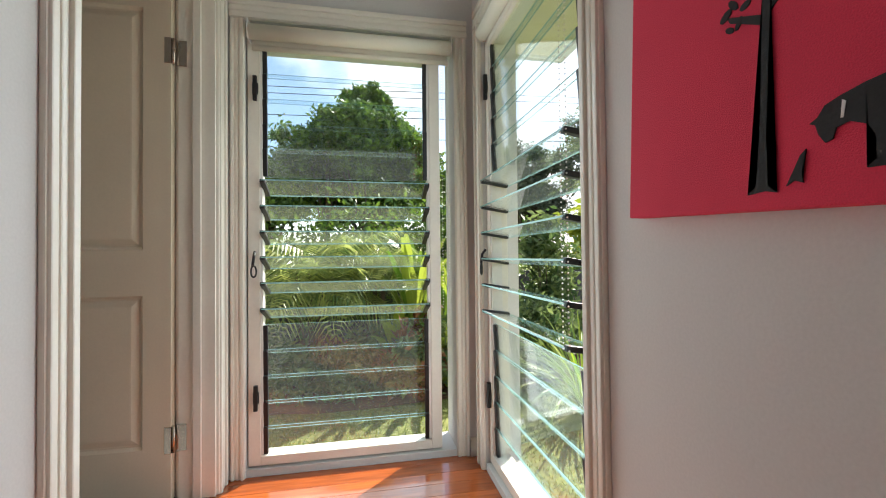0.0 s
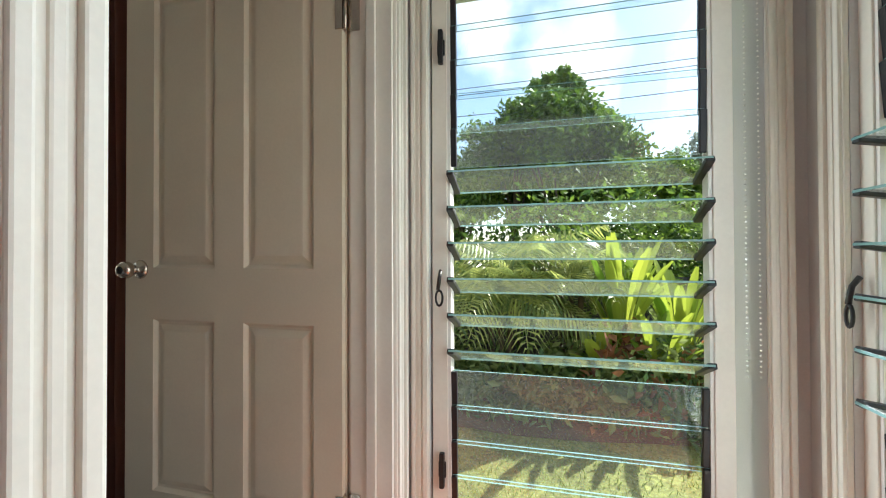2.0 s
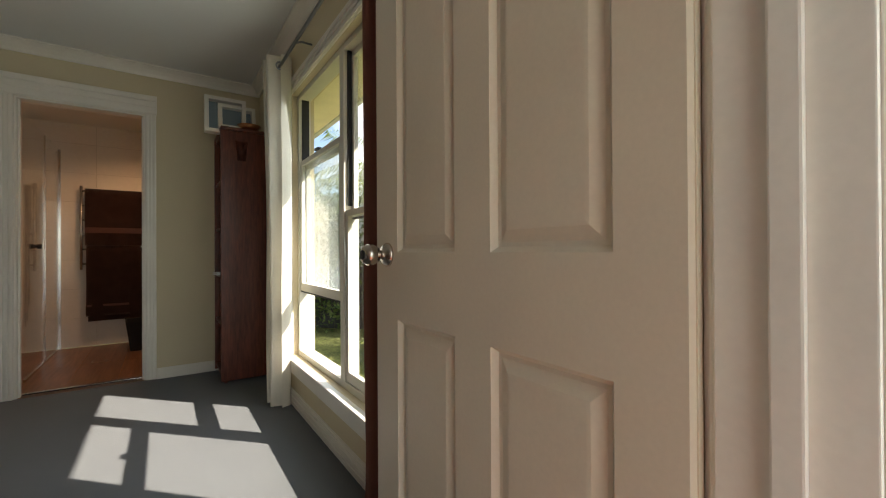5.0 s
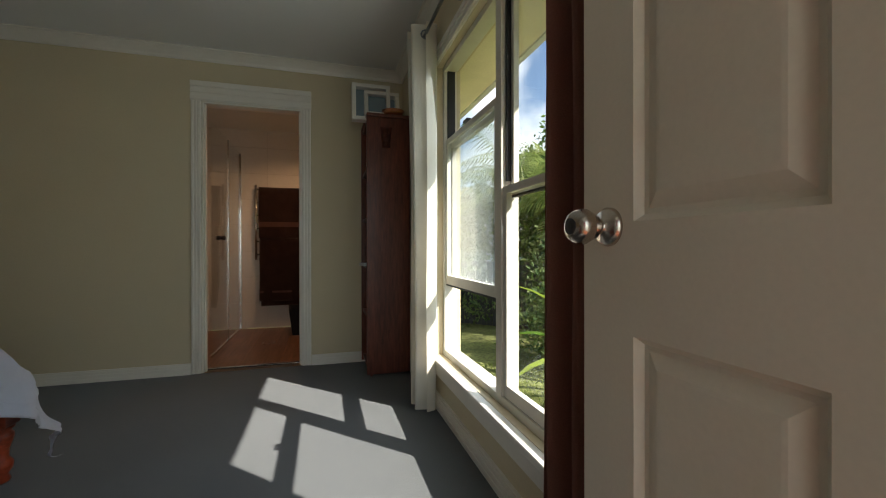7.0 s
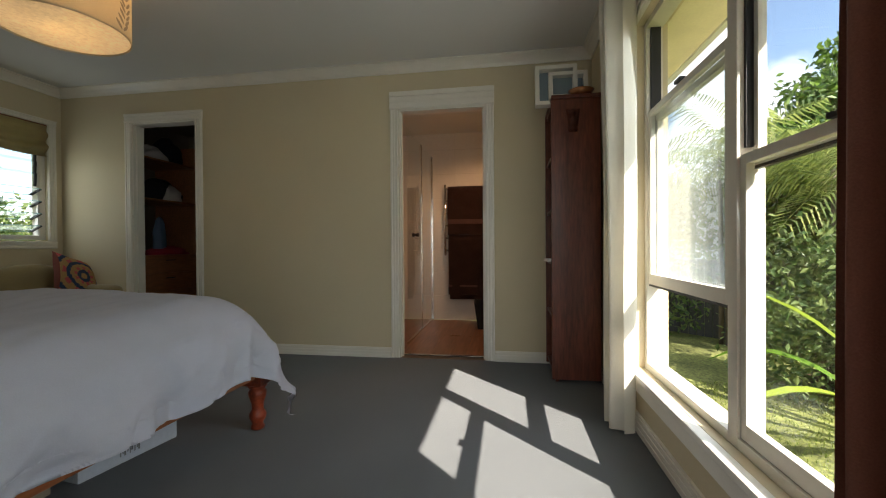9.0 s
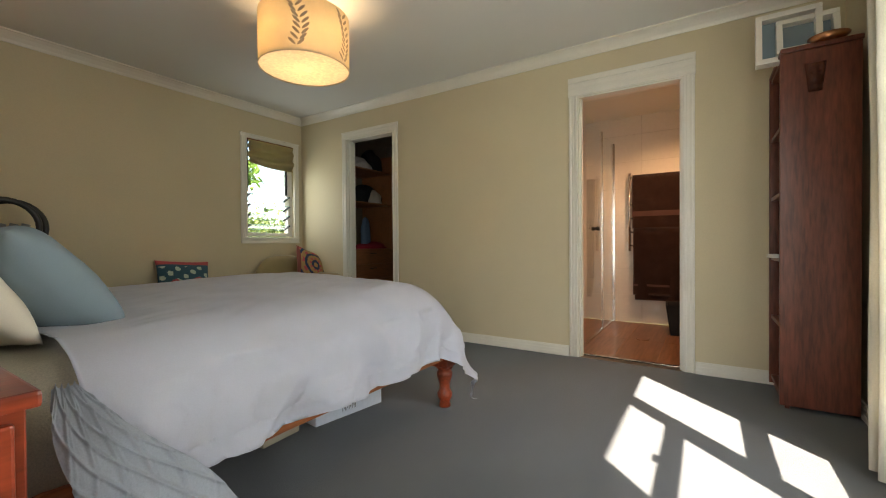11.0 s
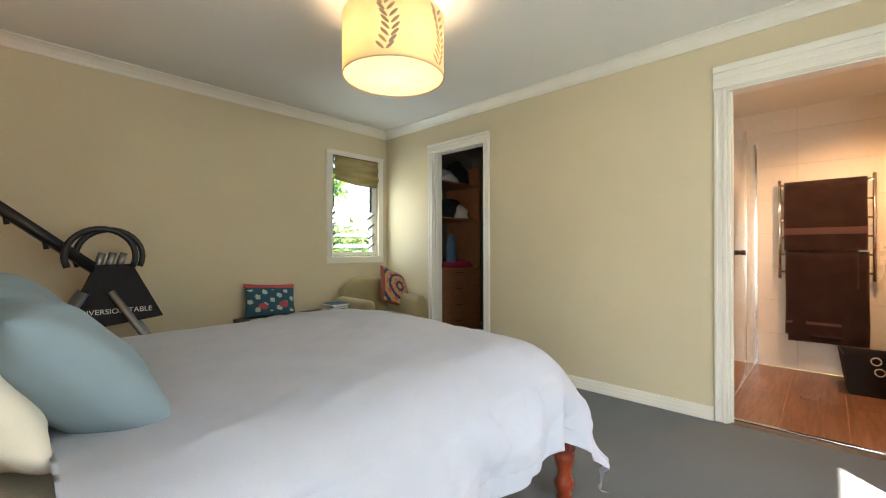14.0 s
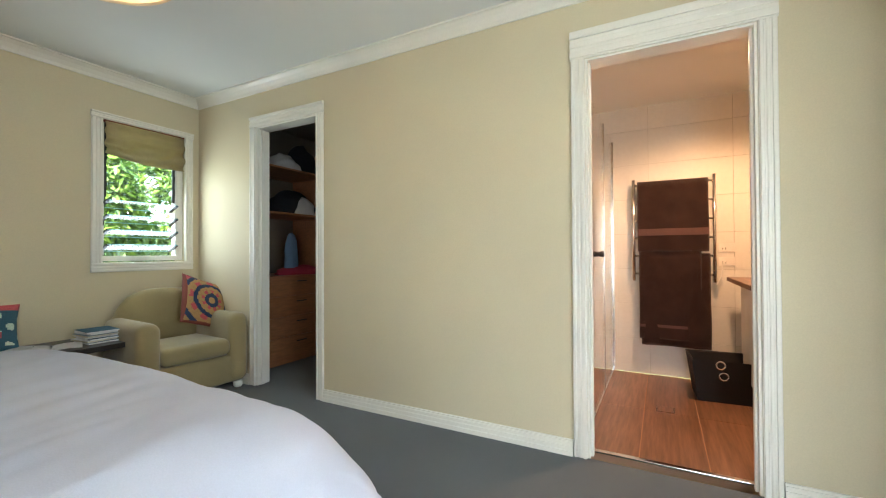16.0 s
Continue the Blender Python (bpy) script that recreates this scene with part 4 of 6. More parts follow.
def heap(name, x, y, z, w, d, h, material, label, seed):
    def fn(u, v):
        a, b = u * math.tau, v * math.pi / 2
        r = 1 + 0.35 * noise.noise(Vector((math.cos(a) * 1.6 + seed, math.sin(a) * 1.6, v * 3)))
        return (x + w / 2 * math.cos(a) * math.cos(b) * r, y + d / 2 * math.sin(a) * math.cos(b) * r, z + h * math.sin(b) * (0.8 + 0.3 * r - 0.1))
    b = grid(bmesh.new(), 24, 10, fn)
    bmesh.ops.remove_doubles(b, verts=b.verts[:], dist=0.0005)
    return tagged(part(name, b, material, smooth=True), label, "clothes", "closet clothes")


heap("folded_clothes", -4.73, -2.37, 1.868, 0.34, 0.3, 0.16, M_LIGHTCLOTH, "white clothes thrown on the closet shelf", 1)
heap("folded_clothes", -4.98, -2.39, 1.868, 0.3, 0.3, 0.3, M_DARKCLOTH, "dark clothes heaped on the closet shelf", 2)
heap("folded_clothes", -4.83, -2.37, 1.438, 0.55, 0.3, 0.24, M_DARKCLOTH, "black and white clothes piled on a shelf", 3)
heap("folded_clothes", -4.90, -2.26, 1.438, 0.26, 0.16, 0.17, M_LIGHTCLOTH, "white garment spilling over the shelf", 5)
heap("folded_clothes", -4.88, -2.30, 0.842, 0.5, 0.3, 0.09, M_PINKCLOTH, "pink folded cloth on the chest of drawers", 4)
heap("folded_clothes", -4.76, -2.28, 0.905, 0.16, 0.10, 0.34, M_BLUECLOTH, "blue denim hanging over the shelf edge", 6)
hr = thing("closet_rail", "metal hanging rail in the closet", "clothes rail")
part("rail", tube(bmesh.new(), [(-5.42, -2.05, 1.75), (-5.42, CY1, 1.75)], 0.013, 10), M_STEEL, hr)
bx("post", M_DRAWER, hr, -5.60, -5.24, -2.10, -2.05, 0.0, 1.9)
for k in range(14):
    yy = -2.0 + k * 0.095
    b = bmesh.new()

    def fn(u, v):
        w = 0.05 + 0.19 * min(1, (1 - v) * 5) ** 0.5
        return (-5.42 + (u - 0.5) * 2 * w, yy + 0.022 * math.sin(u * 11 + k) * (1.1 - v), 1.72 - (1 - v) * (0.75 + 0.25 * ((k * 37) % 10) / 10))
    grid(b, 12, 12, fn)
    bmesh.ops.solidify(b, geom=b.faces[:], thickness=0.02)
    o = tagged(part("hanging_garment", b, (M_DARKCLOTH, M_PINKCLOTH, M_DARKCLOTH, M_LIGHTCLOTH, M_DARKCLOTH, M_BLUECLOTH, M_DARKCLOTH)[k % 7], smooth=True), "dim garment hanging from the closet rail", "clothes", "closet clothes")


# ---- bed ----
BED_X0, BED_X1, BED_Y0, BED_Y1 = -2.76, -0.52, -1.33, 0.29
bed = thing("bed", "wooden double bed with turned legs and a cherry side rail", "bed")
LEG = [(0.030, 0.0), (0.034, 0.01), (0.026, 0.03), (0.040, 0.055), (0.042, 0.075), (0.028, 0.10), (0.030, 0.13), (0.043, 0.17), (0.044, 0.19), (0.034, 0.205), (0.047, 0.215), (0.047, 0.225)]
for x, y in ((-2.71, 0.232), (-2.71, -1.27), (-0.56, 0.232), (-0.56, -1.27)):
    part("leg", box(lathe(bmesh.new(), LEG, 20, (x, y, 0)), x - 0.045, x + 0.045, y - 0.045, y + 0.045, 0.225, 0.34, 0.004), M_CHERRY, bed, "turned cherry leg")
for y in (0.225, -1.29):
    bx("side_rail", M_BEDRAIL, bed, -2.66, -0.60, y, y + 0.03, 0.265, 0.36, 0.005)
bx("foot_rail", M_BEDRAIL, bed, -2.735, -2.70, -1.22, 0.18, 0.21, 0.33, 0.005)
bx("slat_base", M_BEDRAIL, bed, -2.69, -0.56, -1.25, 0.22, 0.30, 0.33)
bm = bmesh.new()
box(bm, -0.515, -0.47, -1.34, 0.30, 0.30, 0.95, 0.012), box(bm, -0.525, -0.46, -1.36, 0.32, 0.95, 1.0, 0.01)
part("headboard", bm, M_CHERRY, bed)
matt = thing("mattress", "pale mattress on the bed base", "mattress")
bx("body", M_SHEET, matt, -2.58, -0.53, -1.24, 0.17, 0.332, 0.56, 0.09)


def drape(s, half, r):
    """Sideways place and fall of cloth s metres from the middle of a slab with rounded edges."""
    a, sg = abs(s), (1 if s > 0 else -1)
    flat_w = half - r
    if a <= flat_w:
        return s, 0.0
    arc = r * math.pi / 2
    if a <= flat_w + arc:
        th = (a - flat_w) / r
        return sg * (flat_w + r * math.sin(th)), r * (1 - math.cos(th))
    return sg * (half + 0.10 * (a - flat_w - arc)), r + (a - flat_w - arc)


def bedcloth(name, x_head, x_foot, over_foot, over_n, over_s, top_z, label, material, nx=180, ny=200, wrinkle=1.0, r=0.24, widen=0.05, seed=0.0):
    t = thing(name, label, "bedding")
    ymid, yh = (BED_Y0 + BED_Y1) / 2, (BED_Y1 - BED_Y0) / 2 + widen
    xl = x_head - x_foot

    def fn(u, v):
        sx = u * (xl + over_foot)                       # from the head end
        sy = -(yh + over_s) + v * (2 * yh + over_s + over_n)
        # along the bed only the foot end falls
        px, fall_x = drape(sx, xl, 0.34) if over_foot > 0 else (sx, 0.0)
        py, fall_y = drape(sy, yh, r)
        x, y = x_head - px, ymid + py
        z = top_z - fall_x - fall_y
        crown = 0.055 * math.exp(-((sx - 1.2) / 0.8) ** 2) * max(0, 1 - (sy / yh) ** 2)
        w = noise.noise(Vector((x * 2.3 + seed, y * 2.3, 0.0))) * 0.018 + noise.noise(Vector((x * 6, y * 6 + seed, 1))) * 0.007
        w += (abs(noise.noise(Vector((x * 3.2 + y * 2.0, y * 11 - x * 3, 2 + seed)))) - 0.2) * 0.012
        hang = min(1.0, max(fall_x, fall_y) / 0.3)
        crease = max(0.0, abs(noise.noise(Vector((x * 4 + z * 2.5, z * 3.5 - x * 1.5, seed)))) ** 0.5 - 0.25)
        z += crown + 0.75 * w * wrinkle * (1 - 0.6 * hang)
        wave = (math.sin(x * 13 + 2 * noise.noise(Vector((x * 2, seed, 0)))) * 0.020 + 0.02 * noise.noise(Vector((x * 9, y, z * 4)))) * hang * hang - 0.075 * crease * hang - 0.012 * max(0.0, 0.12 - abs(noise.noise(Vector((x * 6 + z * 7, z * 5 - x * 3, seed + 4))))) / 0.12 * hang
        if fall_y > 0.1:
            y += wave * (1 if sy > 0 else -1) + (0.018 if sy > 0 else -0.018) * hang
        if fall_x > 0.1:
            x -= wave * 0.8 + 0.015 * hang
        return (x, y, max(z, 0.03) + (0.02 * noise.noise(Vector((x * 3, y * 3, 5))) if hang > 0.8 else 0))
    b = grid(bmesh.new(), nx, ny, fn)
    bmesh.ops.solidify(b, geom=b.faces[:], thickness=0.014)
    bmesh.ops.recalc_face_normals(b, faces=b.faces[:])
    part("cloth", b, material, t, smooth=True)
    if over_foot > 0:
        for lo, hi, along in ((0.972, 1.0, 0), (0.975, 1.0, 1)):
            h = grid(bmesh.new(), nx if along == 0 else 4, 4 if along == 0 else ny,
                     (lambda u, v: fn(u, lo + (hi - lo) * v)) if along == 0 else (lambda u, v: fn(lo + (hi - lo) * u, v)))
            bmesh.ops.solidify(h, geom=h.faces[:], thickness=0.018)
            bmesh.ops.recalc_face_normals(h, faces=h.faces[:])
            part("hem", h, material, t, "doubled stitched hem", smooth=True)
    return t


bedcloth("bed_sheet", -0.56, -1.24, 0, 0.26, 0.2, 0.615, "cream woven blanket turned down under the pillows", M_SHEET, 40, 80, 0.8, 0.12, -0.035, seed=9)
bedcloth("duvet", -1.14, -2.80, 0.20, 0.245, 0.30, 0.668, "rumpled lilac-white duvet hanging over the bed", M_DUVET)
q = thing("quilt", "grey blue embroidered quilt hanging at the bed side", "bedding")


def quilt_fn(u, v):
    yh = (BED_Y1 - BED_Y0) / 2 + 0.068
    py, fall = drape(yh - 0.02 + 0.46 * v, yh, 0.24)
    x = -1.085 - 0.42 * u * (0.10 + 0.90 * v)
    a, c = (u * 4.2 + v * 4.2) % 1.0, (u * 4.2 - v * 4.2) % 1.0
    ridge = 0.010 * (math.exp(-((a - 0.5) / 0.09) ** 2) + math.exp(-((c - 0.5) / 0.09) ** 2) + 0.6 * math.exp(-((a - 0.72) / 0.06) ** 2))
    out = 0.022 + ridge + 0.010 * noise.noise(Vector((u * 3, v * 4, 0))) + 0.012 * math.sin(u * 9 + v * 2) * v
    tip = min(1.0, fall / 0.24)
    return (x + 0.012 * math.sin(v * 9), (BED_Y0 + BED_Y1) / 2 + py + out * tip + 0.05 * tip * v, 0.668 - fall + out * (1 - tip) + 0.012)


b = grid(bmesh.new(), 70, 90, quilt_fn)
bmesh.ops.solidify(b, geom=b.faces[:], thickness=0.012)
part("cloth", b, M_LACE, q, smooth=True)


def put_pillow(name, size, m, material, label, seed=0, category="pillow", mi=None, mats=None, n=44):
    t = thing(name, label, category, m, "pillows on the bed" if category == "pillow" else "")
    part("cover", pillow(*size, n=n, seed=seed, mi=mi), mats or material, t, smooth=True)
    return t


def key_pattern(u, v):
    """Square spirals in bands of two colours."""
    cu, cv = (u * 2.5) % 1 - 0.5, (v * 2.5) % 1 - 0.5
    d = max(abs(cu), abs(cv))
    k = int(d * 14)
    if cv > 0 and abs(cu) < 0.1 and k % 2:
        k += 1
    return k % 2


put_pillow("patterned_cushion", (0.50, 0.48, 0.16), pose(-0.80, -0.10, 0.85, 62, 0, -78), None, "black cushion with cream square key pattern against the headboard", 3, "cushion", key_pattern, [M_PATBLACK, M_PATCREAM], 90)
put_pillow("pillow", (0.48, 0.42, 0.18), pose(-0.975, -0.20, 0.81, 54, 0, -78), M_WHITEPIL, "cream cotton pillow leaning on the cushions", 1)
put_pillow("pillow", (0.46, 0.40, 0.21), pose(-1.175, -0.24, 0.785, 48, 0, -80), M_GREYPIL, "blue grey cotton pillow propped in front", 2)
put_pillow("pillow", (0.66, 0.45, 0.20), pose(-1.14, -0.92, 0.80, 50, 0, -92), M_GREYPIL, "blue grey cotton pillow on the far side", 5)
put_pillow("pillow", (0.66, 0.44, 0.18), pose(-0.78, -1.02, 0.83, 64, 0, -90), M_WHITEPIL, "cream cotton pillow on the far side", 6)
sbx = thing("storage_box", "white storage box pushed under the bed", "box", pose(-2.36, -0.13, 0, 0, 0, -8))
bx("body", M_WHITEBOX, sbx, -0.21, 0.21, -0.28, 0.0, 0.0, 0.17, 0.006)
bx("lid", M_WHITEBOX, sbx, -0.215, 0.215, -0.285, 0.006, 0.17, 0.19, 0.006)
for k in range(9):
    bx("print_bar", M_GREYMETAL, sbx, -0.03 + k * 0.010, -0.03 + k * 0.010 + (0.004 if k % 3 else 0.007), 0.0, 0.0012, 0.03 + 0.01 * (k % 2), 0.15)
sbx2 = thing("game_box", "white printed box with red stripes under the bed", "box", pose(-1.99, -0.195, 0, 0, 0, 4))
bx("body", M_PATCREAM, sbx2, -0.10, 0.10, -0.26, 0.0, 0.0, 0.16, 0.003)
bx("stripe", M_COVERRED, sbx2, -0.10, 0.10, 0.0, 0.0012, 0.03, 0.04)
bx("picture_panel", M_BLACK, sbx2, -0.09, 0.09, 0.0, 0.0012, 0.09, 0.15)
bx("picture_shape", M_COVERRED, sbx2, -0.03, 0.08, 0.0012, 0.0022, 0.10, 0.125)
bag = thing("sports_bag", "dark bag with a pale round emblem under the bed", "bag", pose(-1.74, -0.26, 0))
part("body", soft_box(-0.16, 0.14, -0.30, 0.0, 0.0, 0.17, 0.05), M_BASKET, bag)
for r in (0.052, 0.034):
    part("emblem_ring", tube(bmesh.new(), [(-0.02 + r * math.cos(k * math.tau / 24), 0.001, 0.085 + r * math.sin(k * math.tau / 24)) for k in range(25)], 0.004, 6), M_LACE, bag, "pale grey ring print")


def bedside(name, m, label):
    t = thing(name, label, "bedside table", m, "bedside tables")
    bx("top", M_CHERRY, t, -0.25, 0.25, -0.22, 0.22, 0.655, 0.68, 0.006)
    bx("body", M_CHERRY, t, -0.235, 0.235, -0.205, 0.205, 0.14, 0.655, 0.003)
    for z in (0.17, 0.42):
        d = bx("drawer_front", M_CHERRY, t, -0.22, 0.22, 0.205, 0.222, z, z + 0.22, 0.005)
        part("knob", lathe(bmesh.new(), [(0.006, 0.0), (0.006, 0.012), (0.015, 0.02), (0.012, 0.03), (0.004, 0.032)], 14), M_NICKEL, d, m=pose(0, 0.222, z + 0.11, -90, 0, 0))
    for x in (-0.21, 0.21):
        for y in (-0.18, 0.18):
            part("leg", lathe(bmesh.new(), [(0.016, 0.0), (0.024, 0.14)], 12, (x, y, 0)), M_CHERRY, t)
    return t


bedside("bedside_table", pose(-0.755, 0.395, 0.0), "cherry wood bedside table piled with a book")
bedside("bedside_table", pose(-0.76, -1.66, 0.0), "cherry wood bedside table with a lamp")
bk1 = thing("paperback_book", "thick yellow paperback lying on the bedside table", "book", pose(-0.90, 0.335, 0.681, 0, 0, -8))
bx("page_block", M_PAPER, bk1, -0.085, 0.16, -0.062, 0.062, 0.002, 0.052)
bx("cover", M_YELLOWCOVER, bk1, -0.087, 0.162, -0.064, 0.064, 0.052, 0.0535)
bx("cover", M_YELLOWCOVER, bk1, -0.087, 0.162, -0.064, 0.064, 0.0, 0.002)
for x0, x1, y0, y1 in ((-0.075, -0.05, -0.05, 0.0), (-0.075, -0.05, 0.01, 0.05), (-0.04, -0.02, -0.05, 0.04), (-0.01, 0.01, -0.05, 0.02)):
    bx("title_bar", M_COVERRED, bk1, x0, x1, y0, y1, 0.0535, 0.0539)
gc = thing("glasses_case", "dark brown leather case lying on the book", "case", pose(-0.885, 0.36, 0.737, 0, 0, 28))


def case_fn(u, v):
    a, t = u * math.tau, v * 2 - 1
    r = (1 - abs(t) ** 4) ** 0.5
    return (t * 0.105, 0.040 * math.cos(a) * (0.3 + 0.7 * r), 0.016 + 0.016 * math.sin(a) * (0.3 + 0.7 * r))


part("case_body", grid(bmesh.new(), 20, 16, case_fn), mat("brown_leather", (0.035, 0.022, 0.018), 0.45, grain=90, amount=0.2, bump=0.3), gc, smooth=True)
pp = thing("paper_sheets", "loose paper sheets under the book", "paper", pose(-0.965, 0.30, 0.6805, 0, 0, 6))
bx("sheet", M_PAPERWHITE, pp, -0.02, 0.10, -0.10, 0.09, 0.0, 0.0006)
tb = thing("table_lamp", "orange glowing drum lamp on the far bedside table", "lamp", pose(-0.80, -1.62, 0.68))
part("base", lathe(bmesh.new(), [(0.07, 0.0), (0.07, 0.015), (0.03, 0.04), (0.045, 0.14), (0.05, 0.20), (0.02, 0.28), (0.012, 0.36), (0.012, 0.46)], 20), M_CHERRY, tb)
part("shade", lathe(bmesh.new(), [(0.175, 0.43), (0.155, 0.68), (0.152, 0.68), (0.172, 0.43), (0.175, 0.43)], 32, cap=False), M_SHADE2, tb, "glowing orange fabric shade")

# ---- pendant lamp ----
pl = thing("pendant_lamp", "cream drum pendant with printed grey leaves, lit", "pendant lamp", pose(-2.47, -0.60, 0))
R, Z0, Z1 = 0.262, 1.95, 2.26
part("shade", lathe(bmesh.new(), [(R, Z0), (R, Z1), (R - 0.003, Z1), (R - 0.003, Z0), (R, Z0)], 56, cap=False), M_SHADE, pl)
part("diffuser", lathe(bmesh.new(), [(R - 0.004, Z0 + 0.008), (R - 0.004, Z0 + 0.011)], 48), M_DIFF, pl, "glowing cream diffuser disc")
part("cord", tube(bmesh.new(), [(0, 0, Z1 - 0.05), (0, 0, CEIL)], 0.004, 8), M_PLATE, pl)
part("ceiling_rose", lathe(bmesh.new(), [(0.05, CEIL - 0.025), (0.055, CEIL - 0.002)], 24), M_PLATE, pl)
for k, (a0, h0) in enumerate(((0.72, 0.03), (2.9, 0.05), (1.85, 0.02), (4.2, 0.04), (5.4, 0.03))):
    b = bmesh.new()
    for j in range(9):
        hh = Z0 + h0 + j * 0.03
        stem = a0 + 0.10 * math.sin(j * 0.5)
        for s in (-1, 1):
            pts = []
            for q in range(8):
                t = q / 8 * math.tau
                du, dv = 0.026 * math.cos(t) + 0.03, 0.011 * math.sin(t)
                aa = stem + s * (du * 0.8) / R
                pts.append(b.verts.new(((R + 0.0012) * math.cos(aa), (R + 0.0012) * math.sin(aa), min(Z1, hh + 0.02 * du / 0.03 + dv))))
            b.faces.new(pts)
    part("leaf_print", b, M_PRINT, pl, "grey printed leaf sprig")

# ---- wardrobe and pictures on it ----
wd = thing("bookcase", "tall dark red wooden bookcase beside the curtain", "bookcase")
for x0, x1 in ((-3.642, -3.62), (-4.06, -4.038)):
    bx("side_panel", M_WARDROBE, wd, x0, x1, 1.775, 2.09, 0.02, 1.88, 0.003)
bx("back_panel", M_WARDROBE, wd, -4.038, -3.642, 2.075, 2.088, 0.05, 1.88)
for z in (0.05, 0.42, 0.78, 1.14, 1.50, 1.858):
    bx("shelf", M_WARDROBE, wd, -4.038, -3.642, 1.785, 2.075, z, z + 0.022, 0.002)
bx("plinth", M_WARDROBE, wd, -4.038, -3.642, 1.80, 1.82, 0.0, 0.05)
bx("top_moulding", M_WARDROBE, wd, -4.065, -3.605, 1.775, 2.095, 1.88, 1.905, 0.006)
rngb = np.random.default_rng(5)
for z in (0.072, 0.442, 0.802, 1.162, 1.522):
    y = -4.02
    while y < -3.70:
        w, h, d = rngb.uniform(0.022, 0.045), rngb.uniform(0.20, 0.29), rngb.uniform(0.16, 0.22)
        shelf_book = thing("book", "upright book on the dark bookcase shelf", "book", pose(y, 2.06, z), "books on the bookcase")
        bx("page_block", M_PAPER, shelf_book, 0.002, w - 0.002, -d + 0.004, 0.0, 0.003, h - 0.003)
        for a, c in ((0.0, 0.002), (w - 0.002, w)):
            bx("cover", (M_NAVY, M_DESK, M_TEAL, M_COVERRED, M_DARKCLOTH)[int(rngb.integers(5))], shelf_book, a, c, -d, 0.0, 0.0, h)
        y += w + 0.003
pap = thing("paper_stack", "white papers sticking out of the bookcase shelf", "paper", pose(-3.70, 1.765, 0.803, 0, 0, 6))
for k in range(5):
    bx("sheet", M_PAPERWHITE, pap, -0.10 + 0.004 * k, 0.05, -0.02 + 0.005 * (k % 3), 0.20, k * 0.004, k * 0.004 + 0.0035)
msk = bmesh.new()
grid(msk, 16, 16, lambda u, v: (0.022 * max(0.0, 1 - (2 * u - 1) ** 2) ** 0.5 * max(0.0, 1 - (2 * v - 1) ** 2) ** 0.5 - 0.012 * math.exp(-(((abs(2 * u - 1) - 0.4) / 0.2) ** 2 + ((v - 0.68) / 0.10) ** 2)) - 0.008 * math.exp(-((v - 0.25) / 0.05) ** 2), (u - 0.5) * 0.085 * (0.65 + 0.35 * v), (v - 0.5) * 0.15))
bmesh.ops.solidify(msk, geom=msk.faces[:], thickness=0.004)
mk = tagged(part("wall_mask", msk, M_WARDROBE, smooth=True), "small carved wooden mask on the bookcase side", "mask")
mk.matrix_basis = pose(-3.616, 1.915, 1.735)
for w, h, y, z, tl, lab in ((0.28, 0.28, 1.82, 1.87, 6, "white box picture frame leaning on the wardrobe"), (0.26, 0.20, 1.90, 1.907, 12, "white picture frame standing on the wardrobe")):
    fr = thing("picture_frame", lab, "picture frame", pose(-3.98 if w > 0.3 else -3.72, y, z, 0, 0, 0) @ pose(0, 0, 0, 0, -tl, 0))
    for a, bb, c, d in ((-w / 2, w / 2, 0, 0.028), (-w / 2, w / 2, h - 0.028, h), (-w / 2, -w / 2 + 0.028, 0.028, h - 0.028), (w / 2 - 0.028, w / 2, 0.028, h - 0.028)):
        bx("frame_bar", M_TRIM, fr, -0.03, 0.03, a, bb, c, d, 0.002)
    bx("picture", M_GREYPIL if w < 0.3 else M_CHAIR, fr, -0.028, -0.02, -w / 2 + 0.028, w / 2 - 0.028, 0.028, h - 0.028)
bo = thing("copper_bowl", "small copper bowl on top of the wardrobe", "bowl", pose(-3.70, 1.98, 1.905))
part("bowl", lathe(bmesh.new(), [(0.03, 0.0), (0.06, 0.02), (0.085, 0.05), (0.08, 0.05), (0.055, 0.024), (0.02, 0.006)], 24), mat("copper", (0.55, 0.25, 0.12), 0.35, 1.0, grain=40, amount=0.15), bo)

# ---- desk, books, armchair ----
dk = thing("low_table", "black brown low table with a lower shelf by the wall", "table", pose(-2.90, -2.42, 0))
bx("tabletop", M_DESK, dk, -0.56, 0.50, -0.23, 0.23, 0.43, 0.465, 0.004)
bx("shelf", M_DESK, dk, -0.52, 0.46, -0.20, 0.20, 0.18, 0.20, 0.003)
for x in (-0.54, 0.44):
    for y in (-0.21, 0.17):
        bx("leg", M_DESK, dk, x, x + 0.04, y, y + 0.04, 0.0, 0.43, 0.003)
for k in range(7):
    mg = thing("magazine", "thin magazine in a stack on the low table", "magazine", pose(-3.28 + 0.01 * math.sin(k * 2.1), -2.40 + 0.01 * math.cos(k * 3), 0.466 + k * 0.0115, 0, 0, 4 * math.sin(k * 1.7)), "magazine stack")
    bx("page_block", (M_PAPERWHITE, M_PAPER, M_PAPERWHITE)[k % 3], mg, -0.13, 0.13, -0.10, 0.10, 0.0, 0.009)
    bx("cover", (M_GREYPIL, M_PAPERWHITE, M_TEAL, M_PAPERWHITE)[k % 4], mg, -0.131, 0.131, -0.101, 0.101, 0.009, 0.011)
